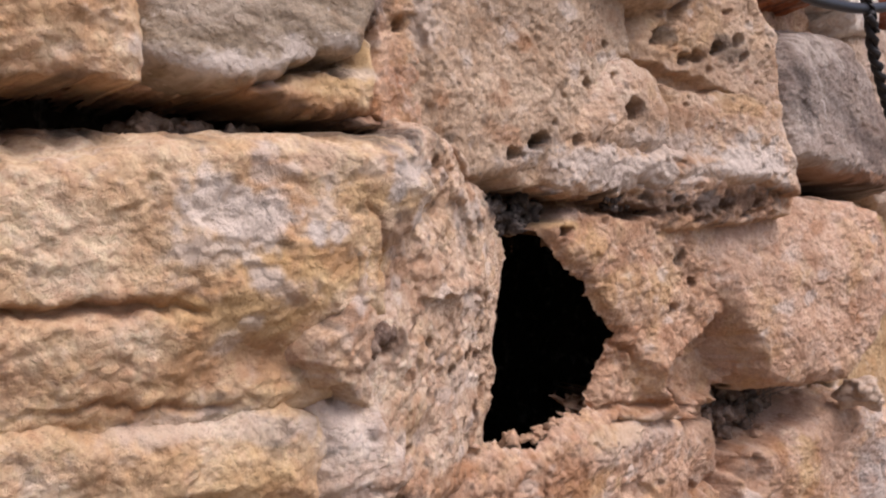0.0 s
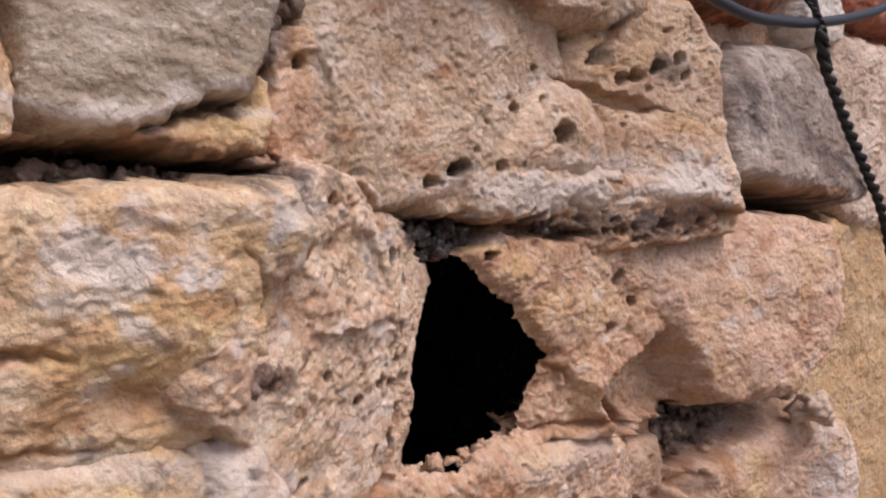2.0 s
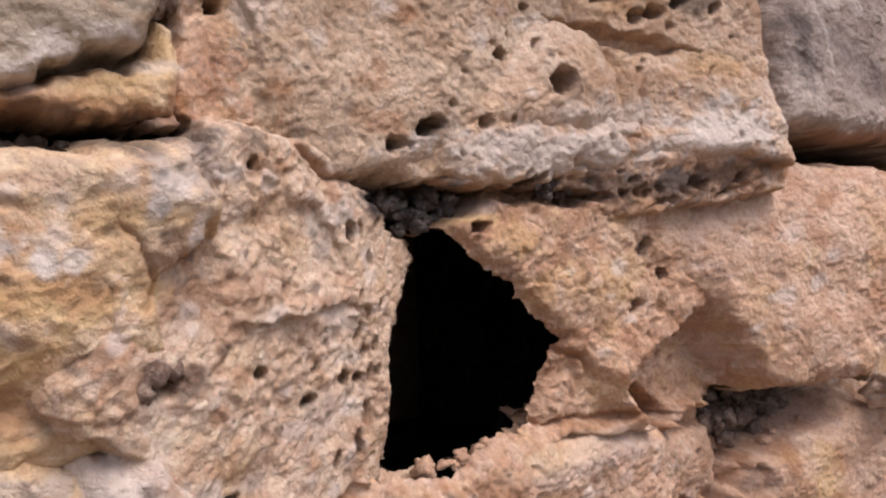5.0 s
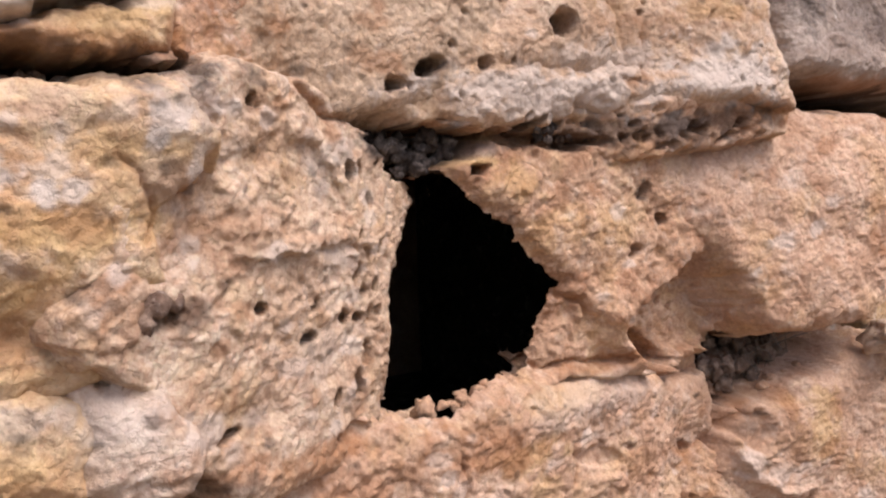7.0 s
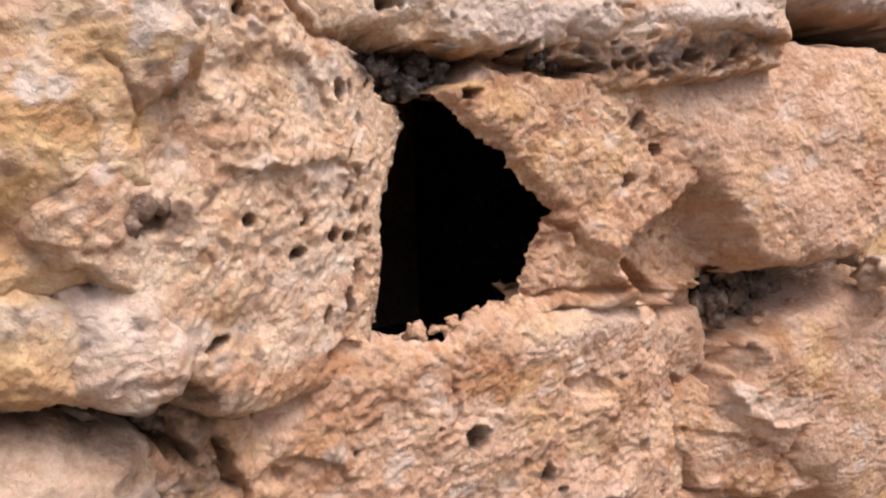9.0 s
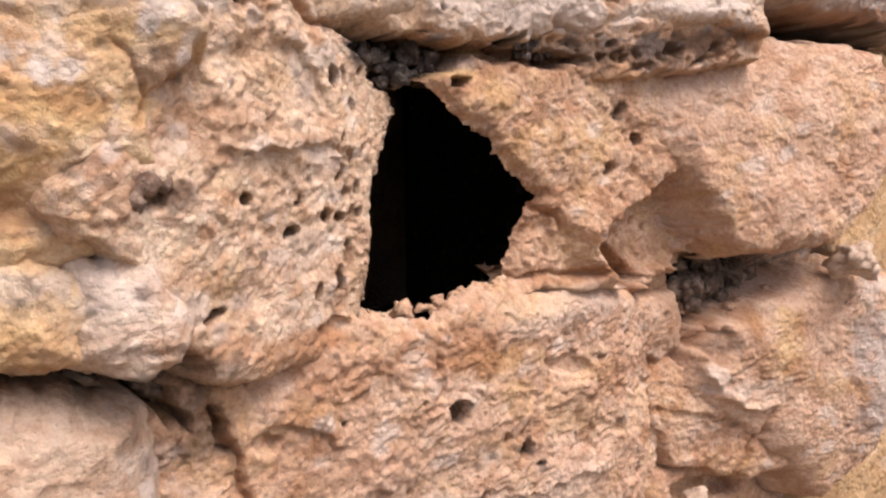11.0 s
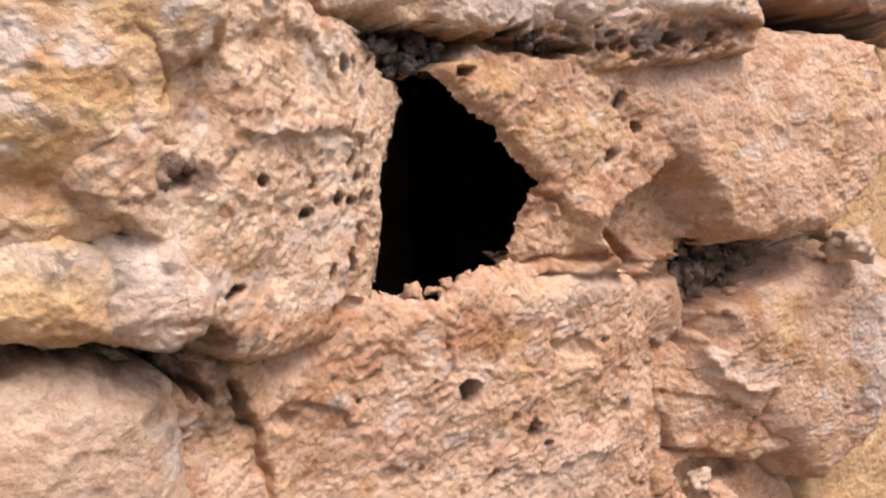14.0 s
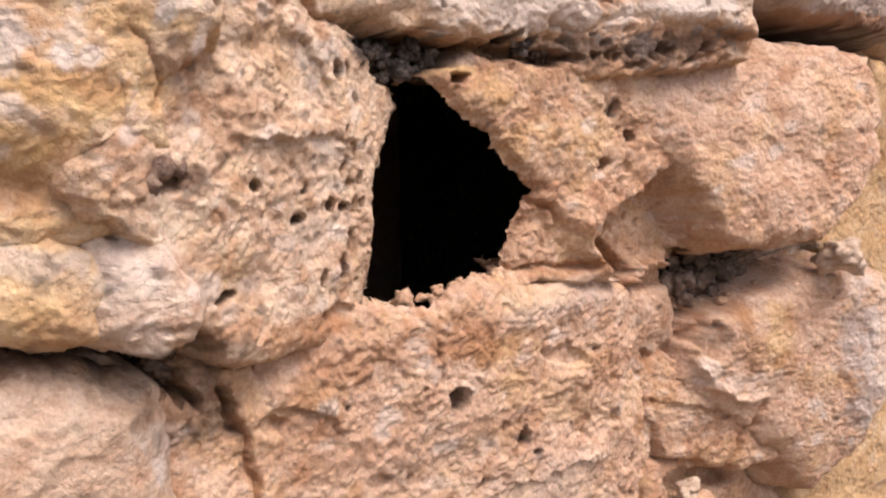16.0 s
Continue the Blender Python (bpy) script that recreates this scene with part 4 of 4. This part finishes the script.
lump("pebble", 183, 1202, 52, 32, PALE, "small pale angular stone wedged in the joint", "stone", (0.9, 0.9, 0.72), 3)
lump("pebble", 88, 1056, 6, 17, PALE, "small white pebble among rubble", "stone", (1, 0.9, 0.75), 5)
lump("pebble", 103, 1043, 8, 27, EARTH, "flat brown stone chip among rubble", "stone", (1, 0.7, 0.5), 7, 10)
lump("pebble", 70, 1047, 6, 14, EARTH, "small brown stone chip among rubble", "stone", (1, 0.8, 0.6), 9)
lump("crumb", -123, 1202, -6, 12, EARTH, "pointed crumb of mortar on the sill of the hollow", "mortar crumb", (0.9, 0.9, 1), 11, 0, "mortar crumbs on the ledges")
rng = random.Random(21)
for k in range(26):   # ragged crumbs along the sill of the hollow and in the open joint
    if k < 17:
        f = k / 16
        u, z, d = -112 + 38 * f + rng.uniform(-2, 2), 1202 + 6 * f + rng.uniform(-2.5, 1.5), rng.uniform(-9, -3)
    else:
        f = (k - 17) / 8
        u, z, d = 112 + 56 * f + rng.uniform(-3, 3), 1174 + 11 * f + rng.uniform(-2, 2), 4 + 17 * f + rng.uniform(-4, 2)
    lump("crumb", u, z, d, rng.uniform(4.5, 8.5), EARTH, "small crumb of fallen mortar on a ledge", "mortar crumb", (1, 0.9, rng.uniform(0.6, 0.9)), k + 12, rng.uniform(-30, 30), "mortar crumbs on the ledges")

# the coil of black cable and the twisted cord that hang from a screw eye
cable = tagged(new("cable"), "loop of thick black rubber cable hanging on the wall", "cable")
part("loop", tube(spline([mm(60, 1560, 40), mm(-20, 1556, 52), mm(-55, 1525, 58), mm(-56, 1504, 60), (mm(-50, 1486, 60)), mm(-29, 1469, 60), mm(10, 1457, 60), mm(60, 1452, 60), mm(102, 1455, 60),
                          mm(145, 1461, 60), mm(207, 1475, 60), mm(278, 1498, 56), mm(330, 1540, 50), mm(340, 1600, 40)]), 0.0035, 12), RUBBER, cable, smooth=True)
part("upper_loop", tube(spline([mm(80, 1552, 44), mm(110, 1556, 50), mm(150, 1548, 52), mm(200, 1546, 52), mm(260, 1562, 48), mm(300, 1600, 40)]), 0.0035, 12), RUBBER, cable, smooth=True)
wire = tagged(new("wire"), "thin black wire curving down from the screw eye", "wire")
part("strand", tube(spline([mm(76, 1532, 36), mm(90, 1522, 46), mm(112, 1508, 54), mm(144, 1492, 55), mm(162, 1469, 55), mm(174, 1446, 56), mm(180, 1438, 56)]), 0.0028, 10), RUBBER, wire, smooth=True)
cord = tagged(new("cord"), "dark twisted cord hanging down the wall", "cord")
for bm in twisted(spline([mm(147, 1457, 64), mm(165, 1438, 60), mm(190, 1423, 56), mm(222, 1402, 52), mm(262, 1375, 49), mm(305, 1344, 46), mm(345, 1305, 40)], 40), 0.0022, 0.025):
    part("strand", bm, CORD, cord, smooth=True)
thin = tagged(new("cord"), "thin dark twisted wire dangling below the screw eye", "wire")
for bm in twisted(spline([mm(103, 1494, 60), mm(110, 1486, 61), mm(121, 1478, 62), mm(137, 1471, 62), mm(150, 1462, 64), mm(156, 1446, 66)], 30), 0.0009, 0.011):
    part("strand", bm, CORD, thin, smooth=True)
for run in ([mm(88, 1524, 48), mm(86, 1512, 52), mm(90, 1504, 55), mm(98, 1502, 58), mm(103, 1494, 60)], [mm(106, 1532, 50), mm(105, 1516, 56), mm(104, 1504, 59), mm(103, 1494, 60)]):
    part("strand", tube(spline(run, 10), 0.0009, 8), CORD, thin, smooth=True)

screw = tagged(new("screw_eye"), "dull steel anchor bolt with washer set in the orange brick", "anchor bolt")
ring = [mm(93, 1526, 27) + Vector((0.0088 * math.cos(a), -0.001 * math.cos(a), 0.0105 * math.sin(a))) for a in (2 * math.pi * k / 36 for k in range(37))]
part("washer", tube(ring, 0.0022, 10), STEEL, screw, "dull steel washer", smooth=True)
part("shank", tube(spline([mm(93, 1526, 14), mm(94, 1526, 26), mm(99, 1529, 38), mm(106, 1534, 48)], 6), 0.0052, 12, 0.1), IRON, screw, "dark rusted shank", smooth=True)
bm = bmesh.new()
bmesh.ops.create_uvsphere(bm, u_segments=20, v_segments=12, radius=0.0085)
for v in bm.verts:
    v.co = Vector((v.co.x, v.co.y, v.co.z * 0.62)) + mm(107, 1541, 50)
part("dome_nut", bm, BRASS, screw, "dull brass dome nut", smooth=True)
wrap = [mm(104, 1532, 46) + Vector((0.0075 * math.cos(a), 0.0045 * math.sin(a), 0.0022 * math.sin(a) + 0.0006 * k / 6)) for k, a in ((k, 2 * math.pi * k / 18) for k in range(55))]
part("wire_wrap", tube(wrap, 0.0014, 8), CORD, screw, "dark wire wound round the shank", smooth=True)

DIRT = rock("dark_dry_debris", (0.08, 0.054, 0.038), (0.20, 0.14, 0.102), (0.37, 0.28, 0.21), 60)


# darker grey-black mix for the crumbs under the ledge
DARK_CRUMBS = rock("grey_black_crumbs", (0.03, 0.025, 0.022), (0.075, 0.062, 0.054), (0.17, 0.14, 0.12), 60)


def debris(name, label, spots, seed, material=DIRT):
    """A heap of dry clods and bits of stalk inside an open joint."""
    rng = random.Random(seed)
    bm = bmesh.new()
    for u0, u1, z0, z1, d0, d1, count, small, large in spots:
        for _ in range(count):
            made = bmesh.ops.create_icosphere(bm, subdivisions=3, radius=rng.uniform(small, large) / 1000)
            at, off = mm(rng.uniform(u0, u1), rng.uniform(z0, z1), rng.uniform(d0, d1)), Vector((rng.random() * 9, rng.random() * 9, 0))
            for v in made["verts"]:
                n = v.co.normalized()
                v.co = v.co * (1 + 0.7 * noise.noise(n * 1.5 + off) + 0.3 * noise.noise(n * 4 + off)) + at
    tagged(part(name, bm, material, smooth=True), label, "debris", kind="stuff")


debris("debris", "dark dry debris filling the open joint", [(86, 165, 1176, 1190, -24, -4, 60, 2.5, 6), (92, 168, 1186, 1206, -36, -16, 36, 2.5, 6), (100, 150, 1178, 1184, -16, 0, 10, 2, 4)], 3)
debris("debris", "grey-black crumbs lodged under the mortar ledge", [(-150, -95, 1313, 1326, -28, -12, 60, 2, 4.5), (-128, -112, 1308, 1316, -18, -6, 16, 2, 4), (-60, 80, 1322, 1331, -4, 5, 50, 1.2, 3)], 5, DARK_CRUMBS)
debris("debris", "grey-brown clods in the joint beside the slab", [(-226, -216, 1420, 1436, -6, 6, 10, 3, 5), (-234, -224, 1406, 1424, -4, 10, 14, 3, 6), (-244, -234, 1390, 1408, 0, 14, 14, 3, 5)], 6)
debris("debris", "dark earth in the joint under the grey slab", [(-330, -240, 1334, 1342, -20, 2, 70, 3, 6)], 7)
debris("debris", "dark earth in the joint under the pale stones", [(-330, -250, 1200, 1208, -24, 4, 70, 3, 6), (-254, -238, 1186, 1200, -14, 6, 26, 3, 5)], 8)

# mud nest on the pitted mortar, dust webs in the open joint
nest = [mm(-260 + 8 * math.cos(a), 1266 + 5.5 * math.sin(a), 49 + 2 * math.sin(a) - 3.5 * math.cos(a)) for a in (math.pi * (0.1 + 1.1 * k / 20) for k in range(21))]
tagged(part("insect_nest", tube(nest, 0.0032, 12, 0.9), NEST, smooth=True), "small grey mud insect nest on the mortar", "insect nest")
web = tagged(new("cobweb"), "dusty cobweb strands across the open joint", "cobweb")
rng = random.Random(4)
for k in range(18):
    u0, u1 = rng.uniform(95, 215), rng.uniform(95, 215)
    a, c = mm(u0, 1203 + rng.uniform(-3, 2), rng.uniform(-12, 12)), mm(u1, 1182 + rng.uniform(-6, 6), rng.uniform(-22, 2))
    part("strand", tube(spline([a, (a + c) / 2 + Vector((rng.uniform(-.009, .009), rng.uniform(-.006, .006), rng.uniform(-.009, .003))), c], 8), rng.uniform(0.00015, 0.0004), 5), WEB, web)
